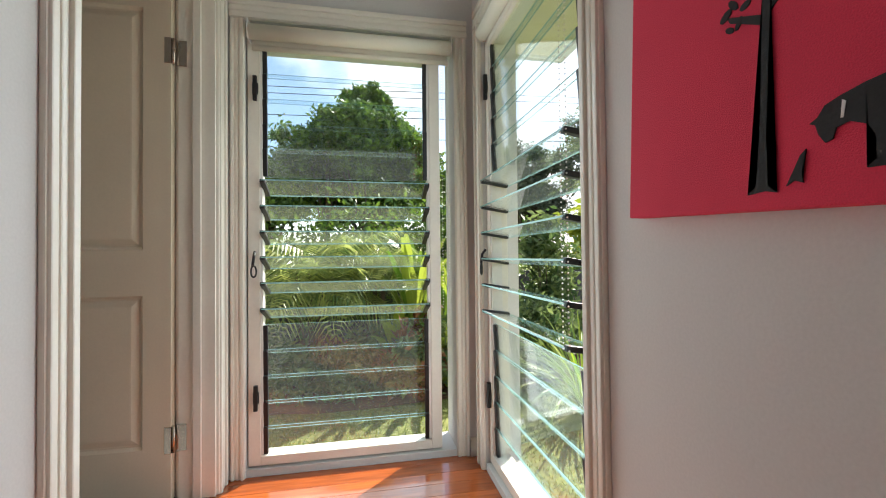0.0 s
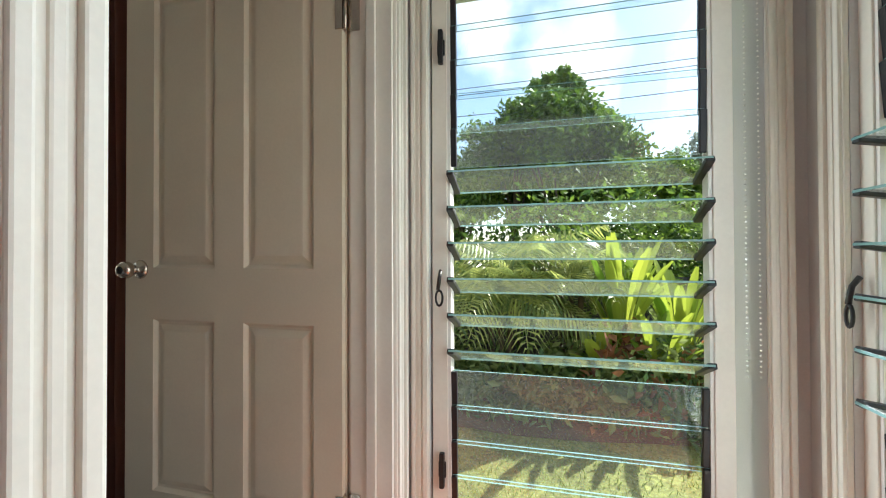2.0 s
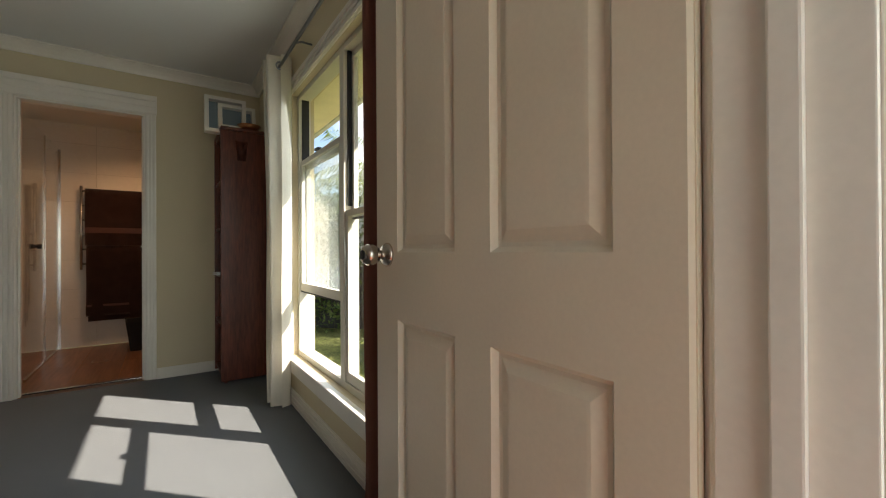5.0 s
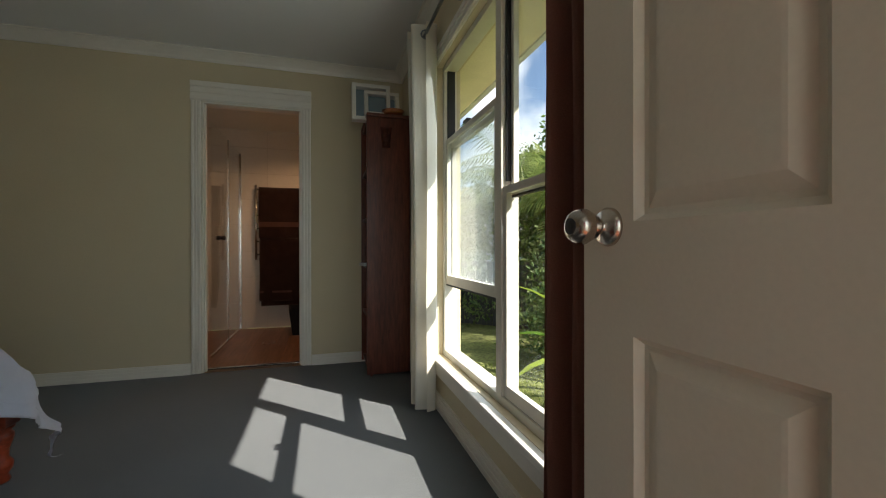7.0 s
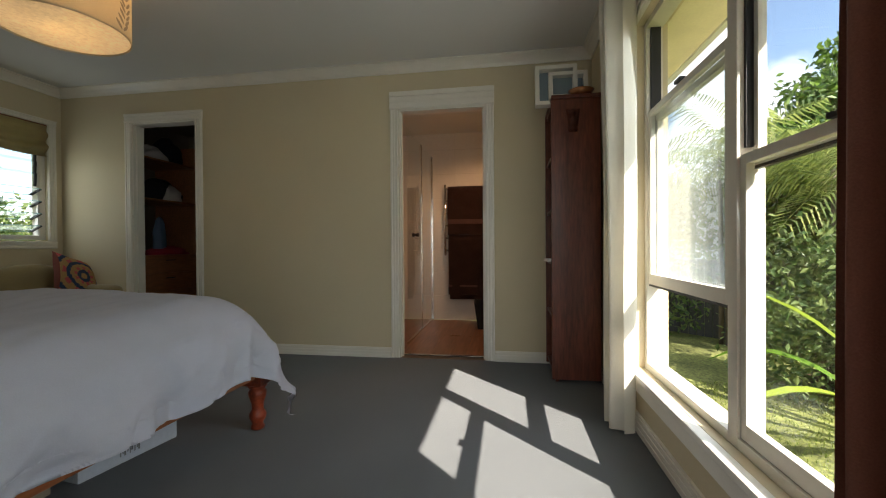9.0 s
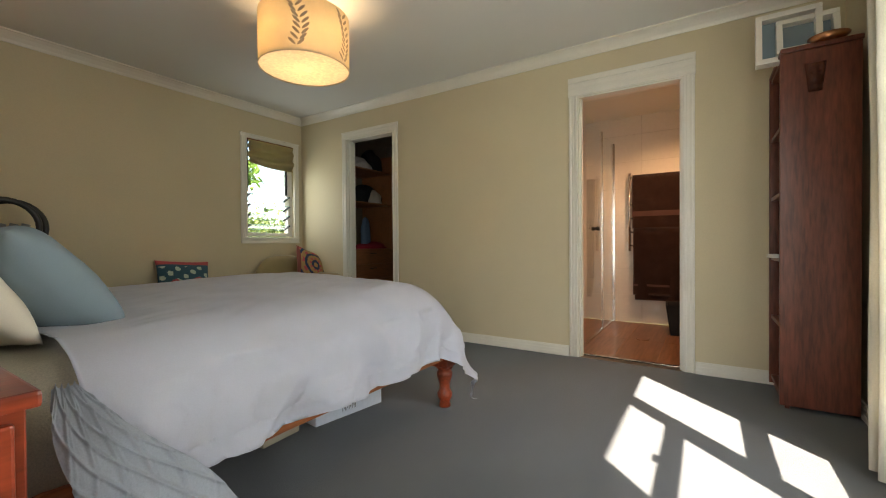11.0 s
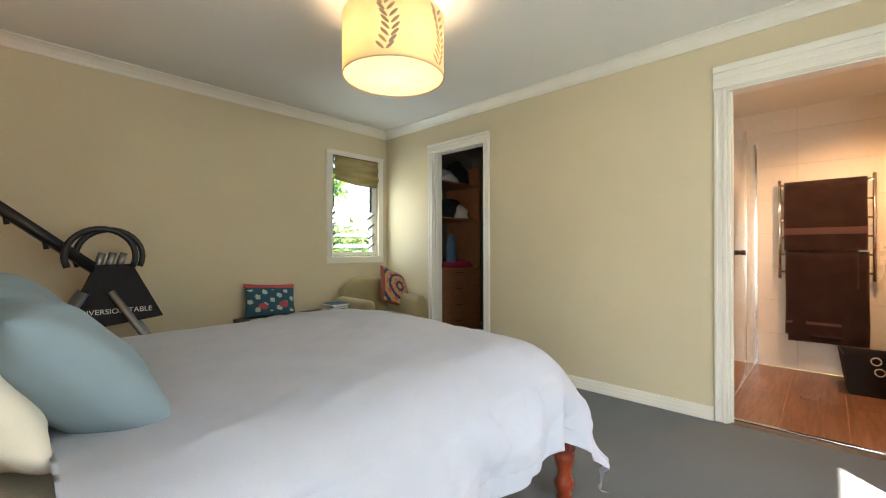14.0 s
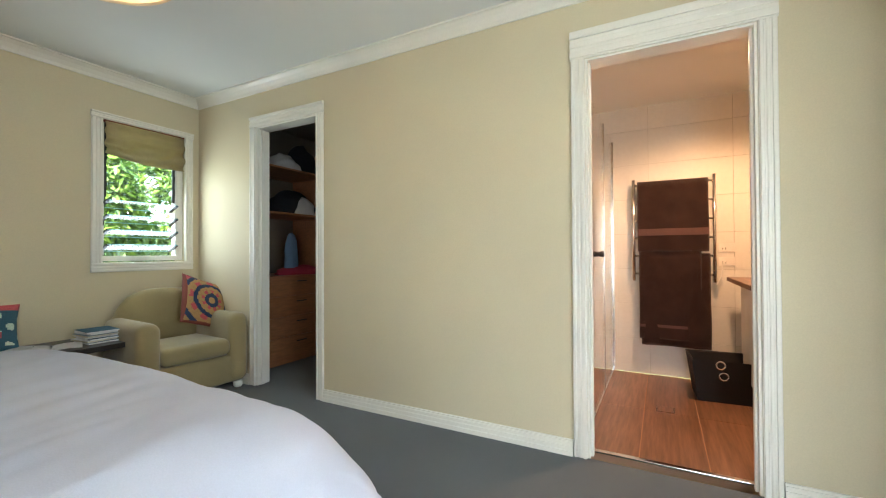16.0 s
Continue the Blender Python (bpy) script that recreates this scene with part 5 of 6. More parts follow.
for x, y, w, d, a in ((-2.62, -2.33, 0.16, 0.12, 12), (-2.98, -2.32, 0.14, 0.11, -20), (-2.82, -2.45, 0.15, 0.10, 30)):
    ob_ = thing("open_book", "open book lying flat on the low table", "book", pose(x, y, 0.4655, 0, 0, a))
    for s in (-1, 1):
        b = grid(bmesh.new(), 8, 2, lambda u, v: (s * u * w, (v - 0.5) * 2 * d, 0.010 + 0.012 * math.sin(u * math.pi * 0.8) * (1 - 0.4 * u)))
        bmesh.ops.solidify(b, geom=b.faces[:], thickness=0.008)
        part("page_block", b, M_PAPERWHITE, ob_)
put = put_pillow("flower_cushion", (0.46, 0.30, 0.12), pose(-2.68, -2.55, 0.61, 74, 4, 180) , None, "teal cushion embroidered with coral and pale flowers", 3, "cushion",
                 lambda u, v: 1 if v > 0.86 or math.hypot(u - 0.70, v - 0.35) < 0.10 or math.hypot(u - 0.3, v - 0.3) < 0.09 else (2 if (math.sin(u * 23) * math.sin(v * 17 + u * 6) > 0.42 and 0.15 < v < 0.8) else 0), [M_TEAL, M_CORAL, M_MINT], 48)

ch = thing("armchair", "olive beige rounded tub armchair in the corner", "armchair", pose(-3.70, -2.28, 0, 0, 0, -4))


part("base", soft_box(-0.33, 0.33, -0.30, 0.27, 0.05, 0.27, 0.03), M_CHAIR, ch)
part("seat_cushion", soft_box(-0.24, 0.24, -0.20, 0.30, 0.27, 0.40, 0.05), M_CHAIR, ch)
part("armrest", soft_box(-0.385, -0.235, -0.30, 0.30, 0.05, 0.585, 0.065), M_CHAIR, ch)
part("armrest", soft_box(0.235, 0.385, -0.30, 0.30, 0.05, 0.585, 0.065), M_CHAIR, ch)
bm = bmesh.new()


def back_fn(u, v):
    a = (u - 0.5) * 2
    hh = 0.40 + 0.38 * (1 - abs(a) ** 3.2) ** 0.5
    t = v * math.tau
    return (a * 0.345, -0.285 + 0.075 * math.cos(t) * (1 - abs(a) ** 6) ** 0.5, 0.25 + (hh - 0.25) * (0.5 + 0.5 * math.sin(t)))


part("backrest", grid(bmesh.new(), 28, 24, back_fn), M_CHAIR, ch, smooth=True)
for x in (-0.32, 0.32):
    for y in (-0.26, 0.24):
        part("foot", lathe(bmesh.new(), [(0.025, 0.0), (0.034, 0.015), (0.034, 0.04), (0.028, 0.05)], 16, (x, y, 0)), M_PLATE, ch, "pale round foot")
put_pillow("tapestry_cushion", (0.44, 0.42, 0.13), ch.matrix_basis @ pose(-0.25, -0.10, 0.64, 66, 20, 188), None, "woven ochre and navy tapestry cushion with maroon edge on the armchair", 7, "cushion",
           lambda u, v: 1 if max(abs(u - .5), abs(v - .5)) > 0.46 else (2 if int(math.hypot(u - .5, v - .5) * 14) % 3 == 1 else (3 if int(math.hypot(u - .5, v - .5) * 14) % 3 == 2 and math.sin(math.atan2(v - .5, u - .5) * 9) > 0 else 0)), [M_OCHRE, M_BINDING, M_NAVY, M_CORAL], 48)

# ---- inversion table ----
iv = thing("inversion_table", "black folding inversion table with grey steel legs", "exercise machine")
A, B = Vector((-0.70, -2.28, 1.60)), Vector((-1.58, -2.28, 0.83))
way = (B - A).normalized()
part("boom", tube(bmesh.new(), [A, B], 0.040, 4), M_BLACK, iv, "square black steel boom")
for t in (0.42, 0.60):
    p = A.lerp(B, t)
    part("stop", tube(bmesh.new(), [p, p + Vector((-0.01, 0, -0.075))], 0.013, 8), M_BLACK, iv)
for dy, dx in ((0.06, 0.0), (-0.06, 0.06)):
    cx, cz = -1.50 - dx, 1.02
    pts = [(cx + 0.18 * math.cos(a) * 0.95 + 0.02, -2.28 + dy, cz + 0.17 * math.sin(a)) for a in [math.radians(k) for k in range(205, -30, -12)]]
    part("handle_hoop", tube(bmesh.new(), pts, 0.018, 10), M_BLACK, iv, "black foam covered hoop handle")
for k in range(3):
    p = Vector((-1.46 - k * 0.055, -2.27, 0.93))
    part("ankle_bar", tube(bmesh.new(), [p, p + Vector((-0.03, 0, 0.11))], 0.022, 10), M_GREYMETAL, iv)
bm = bmesh.new()
tops = [bm.verts.new(p) for p in ((-1.46, -2.24, 0.965), (-1.64, -2.24, 0.965), (-1.64, -2.33, 0.965), (-1.46, -2.33, 0.965))]
bots = [bm.verts.new(p) for p in ((-1.30, -2.20, 0.56), (-1.80, -2.20, 0.62), (-1.80, -2.36, 0.62), (-1.30, -2.36, 0.56))]
bm.faces.new(tops), bm.faces.new(bots[::-1])
for k in range(4):
    bm.faces.new((tops[k], bots[k], bots[(k + 1) % 4], tops[(k + 1) % 4]))
bmesh.ops.recalc_face_normals(bm, faces=bm.faces[:])
part("cover_bag", bm, M_BASKET, iv, "black fabric cover with white lettering")
for p, q_ in (((-1.52, -2.18, 0.80), (-1.98, -2.12, 0.0)), ((-1.56, -2.38, 0.80), (-2.02, -2.42, 0.0)), ((-1.40, -2.18, 0.80), (-0.95, -2.12, 0.0)), ((-1.40, -2.38, 0.80), (-0.95, -2.42, 0.0))):
    part("frame_leg", tube(bmesh.new(), [p, q_], 0.022, 10), M_GREYMETAL, iv, "grey steel leg")
cv = bpy.data.curves.new("lettering", "FONT")
cv.body, cv.size, cv.extrude, cv.align_x = "INVERSION TABLE", 0.045, 0.0006, "CENTER"
tmp = new("lettering_tmp", cv)
deps = bpy.context.evaluated_depsgraph_get()
me = bpy.data.meshes.new_from_object(tmp.evaluated_get(deps))
bpy.data.objects.remove(tmp)
me.materials.clear()
me.materials.append(M_PAPERWHITE)
let = new("lettering", me)
let.parent = iv
let.matrix_basis = pose(-1.555, -2.2065, 0.66, 84.5, 0, 180) @ pose(0, 0, 0.003)

# ---- roman blind in the small window ----
rb = thing("roman_blind", "crumpled beige roman blind drawn half up in the small window", "blind")


def rb_fn(u, v):
    x = -3.385 - 0.565 * u
    sag = 0.05 * u + 0.02 * math.sin(u * math.pi)
    z = 2.03 - v * (0.235 + sag * 0.9)
    fold = 0.022 * math.sin(v * 16 + u * 3.0) * (0.4 + v) + 0.012 * noise.noise(Vector((u * 6, v * 9, 2)))
    return (x, SY + 0.020 + fold * 0.8, z)


b = grid(bmesh.new(), 30, 30, rb_fn)
bmesh.ops.solidify(b, geom=b.faces[:], thickness=0.004)
part("fabric", b, M_BLIND, rb, smooth=True)
bx("head_rail", M_BINDING, rb, -3.955, -3.385, SY - 0.012, SY + 0.008, 2.026, 2.042, 0, "maroon bound top edge")


# ---- outdoors ----
GZ = -0.85
struct(bx("ground", M_LAWN, None, -400, 400, -400, 400, GZ - 0.5, GZ), "sunlit mown lawn", "lawn")
bm = bmesh.new()


def bed_fn(u, v):
    return (-7 + 22 * u, 5.4 + 3.0 * v + (0.35 * math.sin(u * 15) if v < 0.05 else 0), GZ + 0.015 + 0.08 * math.sin(v * math.pi) + 0.03 * noise.noise(Vector((u * 40, v * 6, 0))))


grid(bm, 90, 10, bed_fn)
struct(part("mulch_bed", bm, M_MULCH), "brown mulched garden bed along the fence", "garden bed")
bx_eave = bmesh.new()
box(bx_eave, -5.2, -0.6, 2.271, 2.66, 2.135, 2.155), box(bx_eave, -0.6, 1.55, 2.271, 2.66, 2.24, 2.26), box(bx_eave, 0.961, 1.55, -2.0, 2.271, 2.24, 2.26)
struct(part("eave_soffit", bx_eave, M_EAVE), "cream eave soffit above the windows", "eave")
bm = bmesh.new()
box(bm, -5.2, -0.6, 2.66, 2.70, 2.12, 2.36), box(bm, -0.6, 1.59, 2.66, 2.70, 2.22, 2.36), box(bm, 1.55, 1.59, -2.0, 2.66, 2.22, 2.36)
struct(part("fascia", bm, M_ROOF), "pale grey fascia and gutter", "fascia")
bm = bmesh.new()
box(bm, -7, 1.62, -4.5, 2.70, 2.53, 2.6)
struct(part("roof", bm, M_ROOF), "metal roof of the house", "roof")

fence = thing("fence", "dark grey paling fence at the back of the garden", "fence")
proto = None
FY = 8.2
for k in range(150):
    x = -6.5 + k * 0.14
    if proto is None:
        proto = bx("paling", M_FENCE, fence, 0, 0.134, -0.01, 0.01, GZ, 0.62, 0.004)
        o = proto
    else:
        o = new("paling", proto.data)
        o.parent = fence
    o.matrix_basis = pose(x, FY + (0.012 if k % 2 else 0), 0)
for z in (GZ + 0.3, 0.4):
    bx("fence_rail", M_FENCE, fence, -6.5, 14.5, FY + 0.025, FY + 0.065, z, z + 0.09)
fe = thing("fence", "dark grey paling fence along the side boundary", "fence")
for k in range(110):
    o = new("paling", proto.data)
    o.parent = fe
    o.matrix_basis = pose(7.6 + (0.012 if k % 2 else 0), -7 + k * 0.14, -0.34, 0, 0, 90)


def leaves(centres, per, size, rng, spread, up=0.3, long=1.8):
    """Many small bent leaves about given centres, as vertices and faces."""
    n_all = len(centres) * per
    p = np.repeat(np.array(centres), per, axis=0) + rng.normal(size=(n_all, 3)) * spread
    n = rng.normal(size=(n_all, 3))
    n[:, 2] += up
    n /= np.linalg.norm(n, axis=1, keepdims=True)
    a = np.cross(n, rng.normal(size=(n_all, 3)))
    a /= np.maximum(1e-6, np.linalg.norm(a, axis=1, keepdims=True))
    b_ = np.cross(n, a)
    s = size * rng.uniform(0.6, 1.3, size=(n_all, 1))
    v = np.stack([p - a * s * long / 2, p + b_ * s * 0.42 + n * s * 0.08, p + a * s * long / 2 - n * s * 0.12, p - b_ * s * 0.42 + n * s * 0.08], axis=1).reshape(-1, 3)
    return v.tolist(), np.arange(n_all * 4).reshape(-1, 4).tolist()


def mesh_ob(name, verts, faces, material, parent=None, label=""):
    me = bpy.data.meshes.new(name)
    me.from_pydata(verts, [], faces)
    me.materials.append(material)
    ob = new(name, me)
    if parent:
        ob.parent = parent
    if label:
        ob["label"] = label
    return ob


def tree(name, at, height, crown_z, rad, clumps, per, leaf, label, seed, material=M_TREE, trunk_r=0.14, tall=1.0):
    rng = np.random.default_rng(seed)
    t = thing(name, label, "tree", pose(*at))
    top = Vector((0, 0, crown_z + height * 0.15))
    b = tube(bmesh.new(), [(0, 0, 0), (0.05, 0.03, crown_z * 0.4), (0.0, 0.08, crown_z * 0.8), tuple(top)], trunk_r, 10, trunk_r * 0.35)
    cs = []
    lobes = []
    for k in range(max(6, clumps // 8)):
        d = rng.normal(size=3)
        d /= np.linalg.norm(d)
        r = rad * rng.uniform(0.25, 0.78) * (1.0 - 0.35 * max(0.0, d[2]))
        lobes.append((d[0] * r, d[1] * r, crown_z + height * 0.35 + d[2] * r * tall * 1.15, rad * rng.uniform(0.22, 0.38)))
    for k in range(clumps):
        lx, ly, lz, lr = lobes[k % len(lobes)]
        d = rng.normal(size=3)
        d /= np.linalg.norm(d)
        d[2] = d[2] * 0.8 + 0.15
        cs.append((lx + d[0] * lr, ly + d[1] * lr, lz + d[2] * lr))
    for c in cs[::4]:
        s = Vector((0, 0, crown_z * rng.uniform(0.5, 1.0)))
        e = Vector(c)
        tube(b, [s, s.lerp(e, 0.5) + Vector((0, 0, 0.1)), e], trunk_r * 0.35, 6, 0.012)
    part("trunk", b, M_BARK, t)
    v, f = leaves(cs, per, leaf, rng, rad * (0.085 if rad < 2.5 else 0.065))
    mesh_ob("crown", v, f, material, t)
    return t


def bush(name, at, rx, ry, h, clumps, per, leaf, label, seed, material=M_SHRUB):
    rng = np.random.default_rng(seed)
    t = thing(name, label, "shrub", pose(*at))
    b = bmesh.new()
    cs = []
    for k in range(clumps):
        a, r, z = rng.uniform(0, math.tau), rng.uniform(0, 1) ** 0.5, rng.uniform(0.1, 1.0)
        r *= 1.0 - 0.5 * z * z
        cs.append((rx * r * math.cos(a), ry * r * math.sin(a), h * z))
    for c in cs[::3]:
        tube(b, [(c[0] * 0.1, c[1] * 0.1, 0), (c[0] * 0.6, c[1] * 0.6, c[2] * 0.6), c], 0.014, 5, 0.004)
    part("stems", b, M_BARK, t)
    v, f = leaves(cs, per, leaf, rng, 0.16 * min(rx, h) + 0.05)
    mesh_ob("foliage", v, f, material, t)
    return t


def palm(name, at, trunk_h, fronds, length, label, seed, droop=1.0, lean=0.0):
    rng = np.random.default_rng(seed)
    t = thing(name, label, "palm", pose(*at))
    b = bmesh.new()
    for k in range(3):
        tube(b, [(0.1 * k - 0.1, 0.06 * k, 0), (0.12 * k - 0.12, 0.05 * k, trunk_h * 0.6), (0.16 * k - 0.16, 0.05 * k, trunk_h)], 0.045, 8, 0.03)
    part("trunk", b, M_BARK, t)
    verts, faces = [], []
    for k in range(fronds):
        a = k * 2.4 + rng.uniform(-0.3, 0.3)
        rise = rng.uniform(0.1, 1.15)
        L = length * rng.uniform(0.75, 1.1)
        base = np.array((0.16 * (k % 3) - 0.16, 0.05 * (k % 3), trunk_h * rng.uniform(0.75, 1.0)))
        prev = None
        for j in range(23):
            s = j / 22
            out = L * (s * math.cos(rise * (1 - 0.55 * s)))
            z = L * (math.sin(rise) * s - droop * 0.55 * s * s * (1.3 - rise * 0.5))
            p = base + np.array((math.cos(a) * out, math.sin(a) * out, z))
            if prev is not None:
                ax = (p - prev) / max(1e-6, np.linalg.norm(p - prev))
                side = np.cross(ax, (0, 0, 1.0))
                side /= max(1e-6, np.linalg.norm(side))
                ln = 0.40 * length * math.sin(math.pi * min(1, s * 0.9 + 0.08)) ** 0.7
                i = len(verts)
                verts += [tuple(prev + side * 0.006), tuple(p + side * 0.006), tuple(p - side * 0.006), tuple(prev - side * 0.006)]
                faces.append((i, i + 1, i + 2, i + 3))
                for sg in (-1, 1):
                    tip = p + side * sg * ln * 0.85 + ax * ln * 0.55 + np.array((0, 0, -ln * rng.uniform(0.25, 0.55)))
                    mid = p + side * sg * ln * 0.45 + ax * ln * 0.28 + np.array((0, 0, 0.02))
                    i = len(verts)
                    verts += [tuple(p), tuple(mid - ax * 0.016), tuple(tip), tuple(mid + ax * 0.016)]
                    faces.append((i, i + 1, i + 2, i + 3))
            prev = p
    mesh_ob("fronds", verts, faces, M_PALM, t)
    return t


def strap_plant(name, at, count, length, width, label, seed, upright=0.8, material=M_BROM):
    """A rosette of broad or narrow strap leaves."""
    rng = np.random.default_rng(seed)
    t = thing(name, label, "plant", pose(*at))
    verts, faces = [], []
    for k in range(count):
        a, L = k * 2.4 + rng.uniform(-0.3, 0.3), length * rng.uniform(0.65, 1.1)
        rise = rng.uniform(upright - 0.25, min(1.5, upright + 0.35))
        side = np.array((-math.sin(a), math.cos(a), 0))
        rows = []
        for j in range(11):
            s = j / 10
            ang = rise - 0.7 * s * s * (1.55 - rise)
            o = L * s * math.cos(ang)
            p = np.array((math.cos(a) * (o + 0.03), math.sin(a) * (o + 0.03), L * s * math.sin(ang)))
            w = width * (0.35 + 0.85 * (s / 0.72) ** 1.4 if s < 0.72 else 1.2 * max(0.10, 1 - ((s - 0.72) / 0.28) ** 2) ** 0.5)
            i = len(verts)
            verts += [tuple(p + side * w / 2 + np.array((0, 0, w * 0.2))), tuple(p), tuple(p - side * w / 2 + np.array((0, 0, w * 0.2)))]
            rows.append(i)
        for p, q in zip(rows, rows[1:]):
            faces += [(p, p + 1, q + 1, q), (p + 1, p + 2, q + 2, q + 1)]
    mesh_ob("leaves", verts, faces, material, t)
    return t


tree("tree", (0.55, 12.6, GZ), 4.0, 2.9, 2.5, 220, 250, 0.10, "dense dark green broadleaf tree beyond the fence", 3, tall=0.8)
tree("tree", (0.25, 12.7, GZ), 1.5, 5.6, 0.95, 40, 260, 0.09, "upper lobes of a tall dark green tree", 15, trunk_r=0.1)
tree("tree", (-0.75, 12.4, GZ), 2.0, 4.0, 1.25, 60, 240, 0.09, "rounded shoulder of green leaves beside the tall tree", 17, trunk_r=0.1)
tree("tree", (1.35, 12.9, GZ), 1.5, 5.0, 0.85, 36, 260, 0.085, "slender dark green tree beside the taller one", 16, trunk_r=0.1)
tree("tree", (-2.2, 12.2, GZ), 3.0, 2.9, 1.8, 100, 300, 0.085, "bright green broadleaf tree beyond the fence", 5)
tree("tree", (3.3, 13.6, GZ), 3.0, 2.3, 1.5, 90, 280, 0.09, "dark green broadleaf tree behind the fence", 6)
tree("tree", (-4.8, 12.0, GZ), 3.2, 2.3, 1.9, 100, 280, 0.085, "shady green tree over the fence", 7)
tree("gum_tree", (25.0, 35.0, GZ), 12, 6.5, 7.0, 340, 150, 0.25, "tall grey green gum tree far off", 8, M_FAR, 0.3)
tree("gum_tree", (33.0, 26.0, GZ), 12, 6.0, 7.5, 360, 150, 0.25, "tall grey green gum tree behind the yellow house", 9, M_FAR, 0.3)
tree("gum_tree", (12.5, 31.0, GZ), 8, 4.6, 4.6, 220, 150, 0.22, "grey green gum tree far off", 10, M_FAR, 0.2)
tree("conifer", (13.5, 30.0, GZ), 6, 4.0, 1.3, 70, 100, 0.2, "narrow dark conifer far off", 11, M_FAR, 0.2, 2.4)
bush("hedge_shrub", (0.9, 8.9, GZ), 3.4, 0.7, 2.35, 130, 110, 0.085, "dense dark hedge shrub behind the fence", 12, M_TREE)
bush("hedge_shrub", (-3.6, 8.9, GZ), 3.0, 0.7, 2.5, 120, 110, 0.085, "dense green shrub behind the fence", 13, M_TREE)
palm("palm", (-0.45, 6.1, GZ), 1.55, 40, 1.25, "clumping golden palm with arching fronds", 21)
palm("palm", (0.45, 6.6, GZ), 1.75, 38, 1.15, "yellow green clumping palm by the fence", 22)
palm("palm", (-1.6, 6.4, GZ), 1.5, 34, 1.2, "green clumping palm near the fence", 23)
strap_plant("bromeliad", (0.98, 6.0, GZ + 0.55), 26, 1.45, 0.105, "tall yellow green strap leaved plant in sun", 31, 1.42)
strap_plant("bromeliad", (1.65, 6.2, GZ + 0.45), 24, 1.35, 0.105, "yellow green strap leaved plant", 32, 1.40)
strap_plant("bromeliad", (1.32, 5.75, GZ + 0.25), 20, 1.1, 0.10, "golden strap leaved plant with wide blades", 34, 1.3)
strap_plant("bromeliad", (0.72, 5.8, GZ + 0.2), 16, 0.95, 0.13, "short green strap leaved plant", 35, 1.2)
strap_plant("bromeliad", (1.15, 5.9, GZ + 0.1), 24, 0.7, 0.08, "low yellow bromeliad with red-brown bases", 33, 0.8)
bush("shrub", (0.4, 5.9, GZ), 0.45, 0.4, 0.65, 26, 60, 0.075, "low leafy shrub in the mulch", 41)
bush("shrub", (1.5, 5.7, GZ), 0.7, 0.4, 0.75, 32, 60, 0.06, "low reddish green shrub under the strap plants", 42)
bush("dry_shrub", (1.05, 5.65, GZ), 0.5, 0.3, 0.85, 16, 22, 0.11, "withered brown leaves hanging among the strap plants", 71, M_DRY)
bush("dry_shrub", (1.75, 5.75, GZ), 0.4, 0.3, 0.8, 12, 22, 0.11, "dry brown leaves low in the garden bed", 72, M_DRY)
bush("shrub", (0.15, 5.6, GZ), 0.35, 0.25, 0.55, 26, 55, 0.07, "broad leaved green shrub at the bed's edge", 73)
bush("shrub", (0.85, 5.5, GZ), 0.3, 0.22, 0.6, 24, 50, 0.08, "broad leaved shrub with pale shiny leaves", 74)
bush("shrub", (-0.55, 5.65, GZ), 0.5, 0.25, 0.5, 24, 50, 0.07, "low green shrub under the palm fronds", 75)
bush("shrub", (2.1, 5.5, GZ), 0.5, 0.3, 0.6, 24, 50, 0.08, "leafy low shrub at the lawn's edge", 76)
bush("golden_shrub", (5.3, 8.9, GZ), 0.7, 0.5, 2.7, 34, 50, 0.14, "golden green leafy shrub behind the garden fence", 77, M_GOLDLEAF)
bush("shrub", (2.7, 6.0, GZ), 0.6, 0.5, 1.0, 34, 60, 0.07, "leafy garden shrub near the corner", 43)
bush("shrub", (-1.1, 6.0, GZ), 0.6, 0.4, 0.6, 26, 60, 0.06, "low dark shrub beneath the palm", 44)
bush("shrub", (3.5, 7.0, GZ), 0.55, 0.5, 2.3, 44, 70, 0.09, "tall leafy shrub beside the side window", 45)
strap_plant("grass_tree", (2.8, 4.6, GZ), 150, 1.15, 0.022, "spiky clump of yellow green strap grass", 46, 0.95, M_BROM)
strap_plant("grass_tree", (3.9, 4.0, GZ), 130, 1.0, 0.022, "spiky clump of strap grass by the fence", 47, 0.95, M_BROM)
# garden outside the bedroom window
bush("shrub", (-6.2, 5.2, GZ), 0.9, 0.8, 1.8, 70, 80, 0.06, "rounded dark green shrub near the lawn", 51)
strap_plant("flax_plant", (-4.7, 4.9, GZ), 14, 2.2, 0.12, "flax with long pale striped leaves", 52, 0.9)
palm("palm", (-7.2, 6.0, GZ), 3.0, 26, 1.5, "palm with dark arching fronds outside the bedroom", 53)
palm("palm", (-8.6, 5.2, GZ), 3.6, 26, 1.6, "tall palm with slim trunks outside the bedroom", 54)
bush("shrub", (-10.2, 4.6, GZ), 1.3, 1.2, 3.0, 110, 80, 0.07, "dense shrub at the lawn edge", 55)
palm("palm", (-2.6, 7.2, GZ), 2.2, 22, 1.3, "green palm by the back fence", 56)
bush("shrub", (-9.0, 6.6, GZ), 1.6, 1.0, 3.4, 120, 110, 0.08, "dense dark shrub screen at the garden end", 57, M_TREE)
bush("shrub", (-12.0, 3.2, GZ), 1.3, 1.3, 3.2, 110, 100, 0.08, "dense dark shrub screen beside the lawn", 58, M_TREE)
palm("palm", (-10.6, 3.4, GZ), 3.2, 24, 1.7, "palm with slim trunks at the lawn edge", 59)
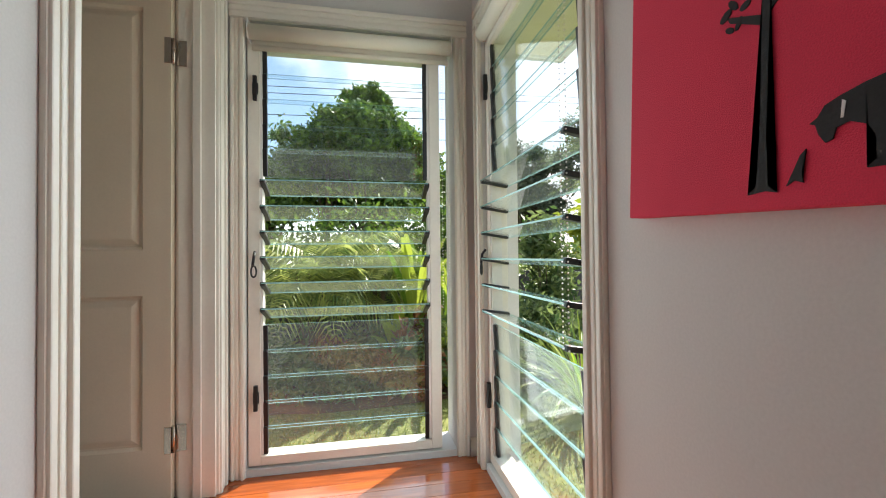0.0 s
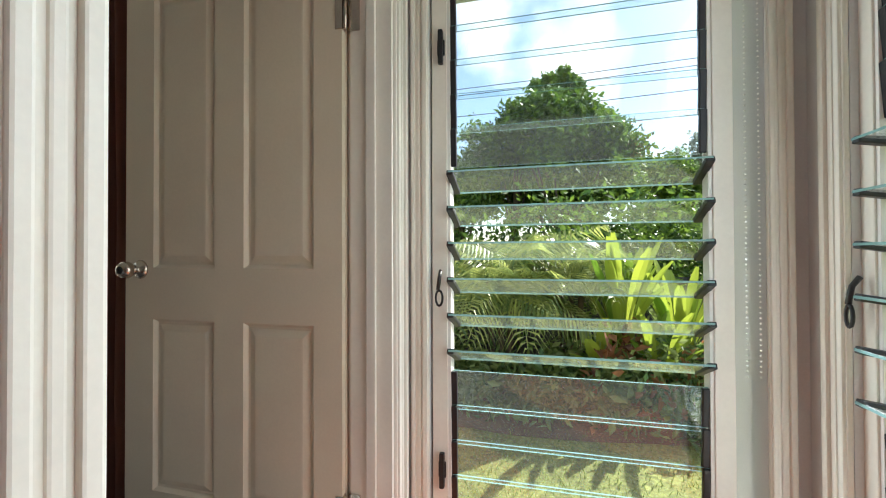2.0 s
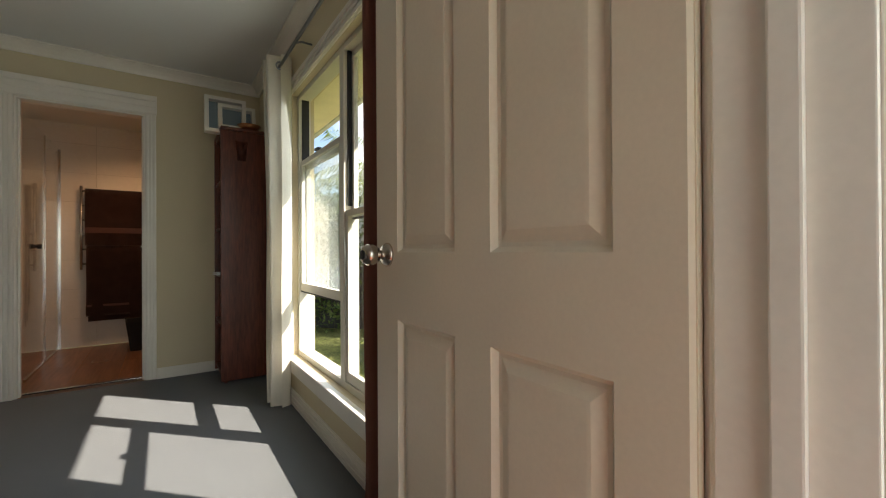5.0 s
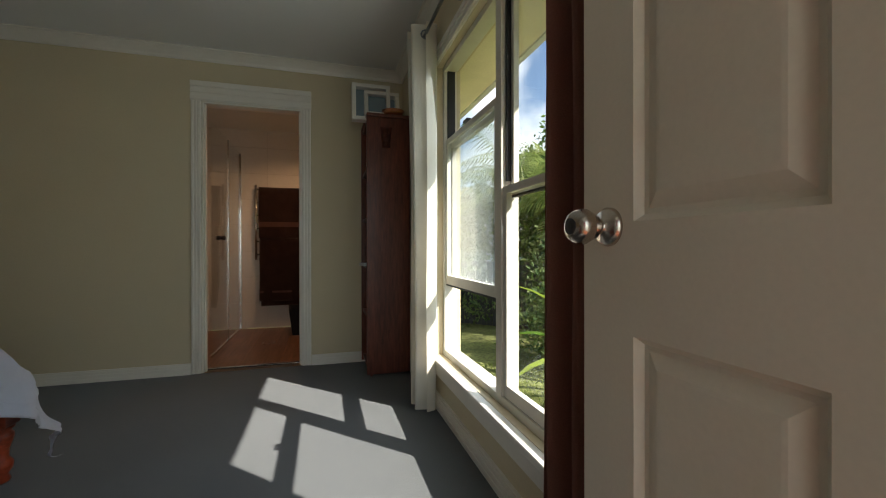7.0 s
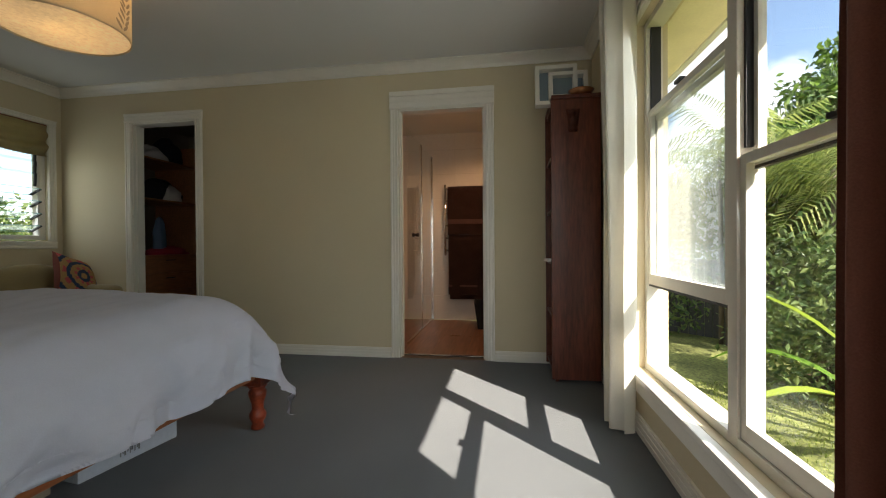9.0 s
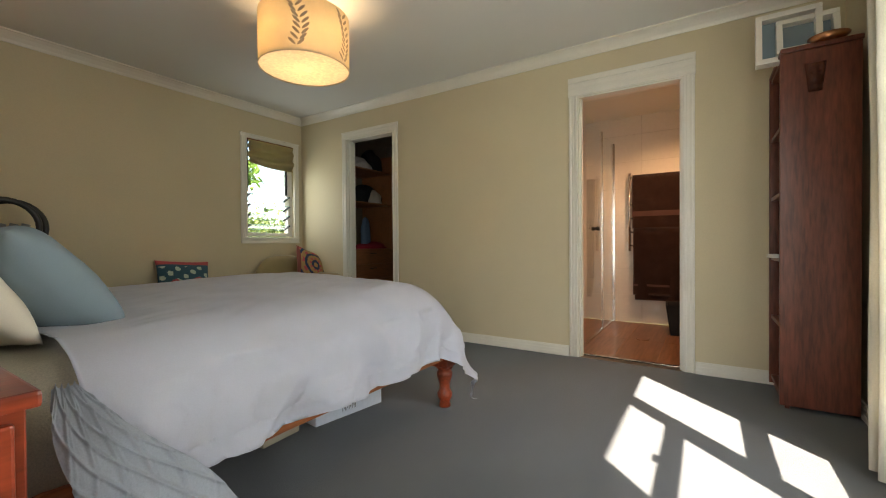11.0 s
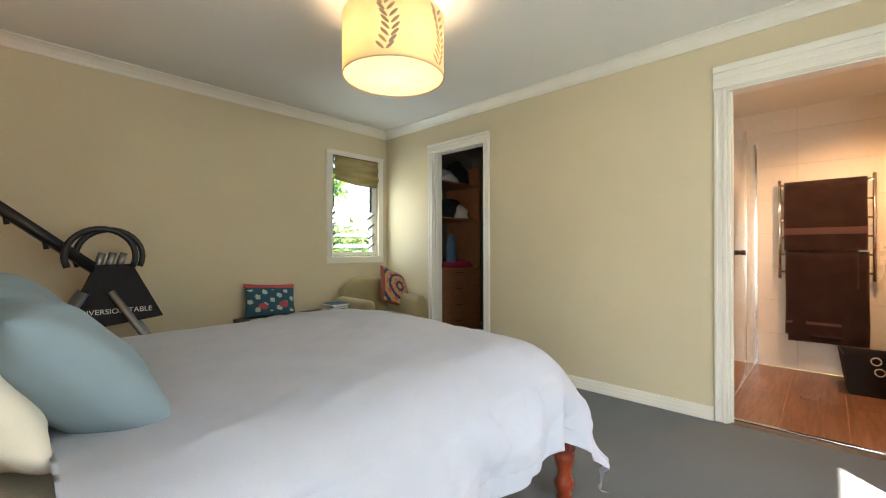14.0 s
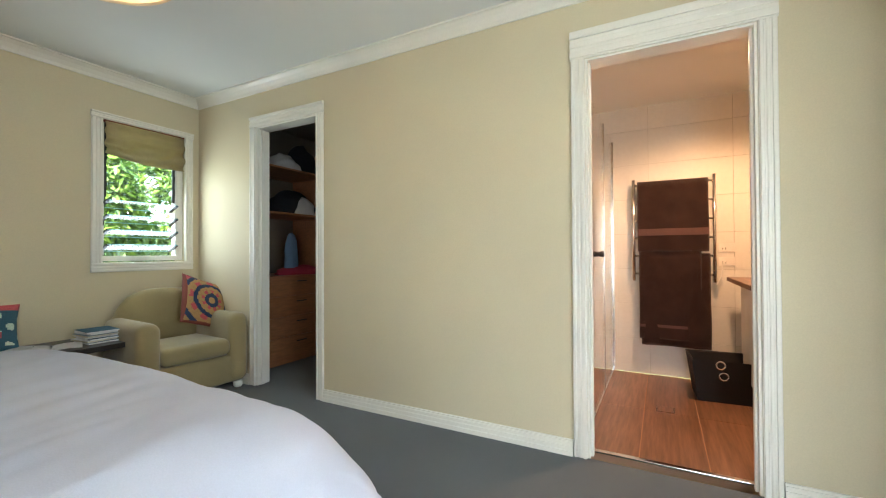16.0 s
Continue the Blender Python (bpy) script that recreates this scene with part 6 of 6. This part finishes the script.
fw = thing("fence", "dark grey paling fence beyond the palms", "fence")
for k in range(64):
    o = new("paling", proto.data)
    o.parent = fw
    o.matrix_basis = pose(-13.2 + k * 0.105, 1.5 + k * 0.1, 0, 0, 0, 43)
# garden outside the small window
strap_plant("yucca", (-3.9, -4.6, GZ), 60, 1.3, 0.05, "pale green spiky yucca outside the small window", 61, 0.9)
bush("shrub", (-4.7, -5.2, GZ), 1.0, 0.7, 1.6, 60, 70, 0.07, "flowering garden shrub outside the small window", 62)
tree("tree", (-5.6, -9.5, GZ), 3.5, 2.0, 2.0, 80, 120, 0.12, "green tree outside the small window", 63)
tree("tree", (-2.6, -10.5, GZ), 3.5, 2.2, 2.0, 80, 120, 0.12, "green tree beyond the small window", 64)

tree("tree", (-7.2, 10.2, GZ), 3.6, 2.6, 2.2, 120, 170, 0.11, "dark green tree over the lawn outside the bedroom", 81)
tree("tree", (-10.5, 9.0, GZ), 4.0, 2.8, 2.4, 120, 170, 0.11, "tall dark tree at the garden end", 82)
bush("shrub", (-6.5, -10.0, GZ), 2.4, 1.0, 2.2, 80, 90, 0.10, "leafy green screen outside the small window", 83, M_TREE)
bush("shrub", (-8.0, -9.5, GZ), 1.4, 0.9, 2.4, 70, 80, 0.09, "tall leafy shrub outside the small window", 84)
hs = thing("neighbour_house", "yellow rendered house with pale metal gable roof", "house", pose(14.3, 17.7, -2.25, 0, 0, 55))
bx("wall", M_YELLOWWALL, hs, -4, 4, -3, 3, 0, 2.5)
bm = bmesh.new()
vs = [bm.verts.new(p) for p in ((-4.2, -3.5, 2.4), (-4.2, 3.5, 2.4), (-4.2, 0, 4.1), (4.5, -3.5, 2.4), (4.5, 3.5, 2.4), (4.5, 0, 4.1))]
for ids in ((0, 3, 5, 2), (1, 2, 5, 4)):
    bm.faces.new([vs[i] for i in ids])
bmesh.ops.solidify(bm, geom=bm.faces[:], thickness=0.12)
part("roof", bm, M_ROOF, hs)
for x in (-4.02, 4.02):
    bm = bmesh.new()
    bm.faces.new([bm.verts.new(p) for p in ((x, -3, 2.5), (x, 3, 2.5), (x, 0, 3.95))])
    bmesh.ops.solidify(bm, geom=bm.faces[:], thickness=0.05)
    part("gable", bm, M_YELLOWWALL, hs)
for y in (-1.6, 1.0):
    w = bx("window", M_WEATHER, hs, -4.06, -4.0, y, y + 1.2, 1.0, 2.1)
    bx("pane", M_BLACK, w, -4.07, -4.06, y + 0.07, y + 1.13, 1.07, 2.03)
h2 = thing("neighbour_house", "white weatherboard house beyond the palms", "house", pose(-13.5, 10.0, GZ, 0, 0, 50))
for k in range(22):
    bx("weatherboard", M_WEATHER, h2, -5, 4, -0.02, 0.02, k * 0.16, k * 0.16 + 0.155)
bx("wall", M_WEATHER, h2, -5, 4, 0.03, 5, 0, 3.5)
bx("roof", M_ROOF, h2, -5.5, 4.5, -0.5, 5.5, 3.5, 3.7)
wr = thing("power_lines", "thin dark overhead power lines", "power lines")
for k, (z, y) in enumerate(((4.6, 13.5), (5.4, 13.8), (6.2, 14.1), (6.5, 14.3))):
    part("wire", tube(bmesh.new(), [(-30, y, z - 0.4), (-12, y, z - 0.1), (0, y, z + 0.1), (12, y, z + 0.5), (30, y, z + 1.2)], 0.012, 4), M_WIRE, wr)
rng = np.random.default_rng(77)
v, f = [], []
for k in range(26000):
    x, y = rng.uniform(-6.5, 5.5), rng.uniform(2.6, 5.5)
    a, h, w = rng.uniform(0, math.tau), rng.uniform(0.02, 0.055), 0.005
    lx, ly = rng.normal(size=2) * 0.02
    i = len(v)
    v += [(x - w * math.cos(a), y - w * math.sin(a), GZ), (x + w * math.cos(a), y + w * math.sin(a), GZ), (x + lx, y + ly, GZ + h)]
    f.append((i, i + 1, i + 2))
tagged(mesh_ob("grass", v, f, M_GRASS), "short sunlit grass blades of the lawn", "grass", "", "stuff")
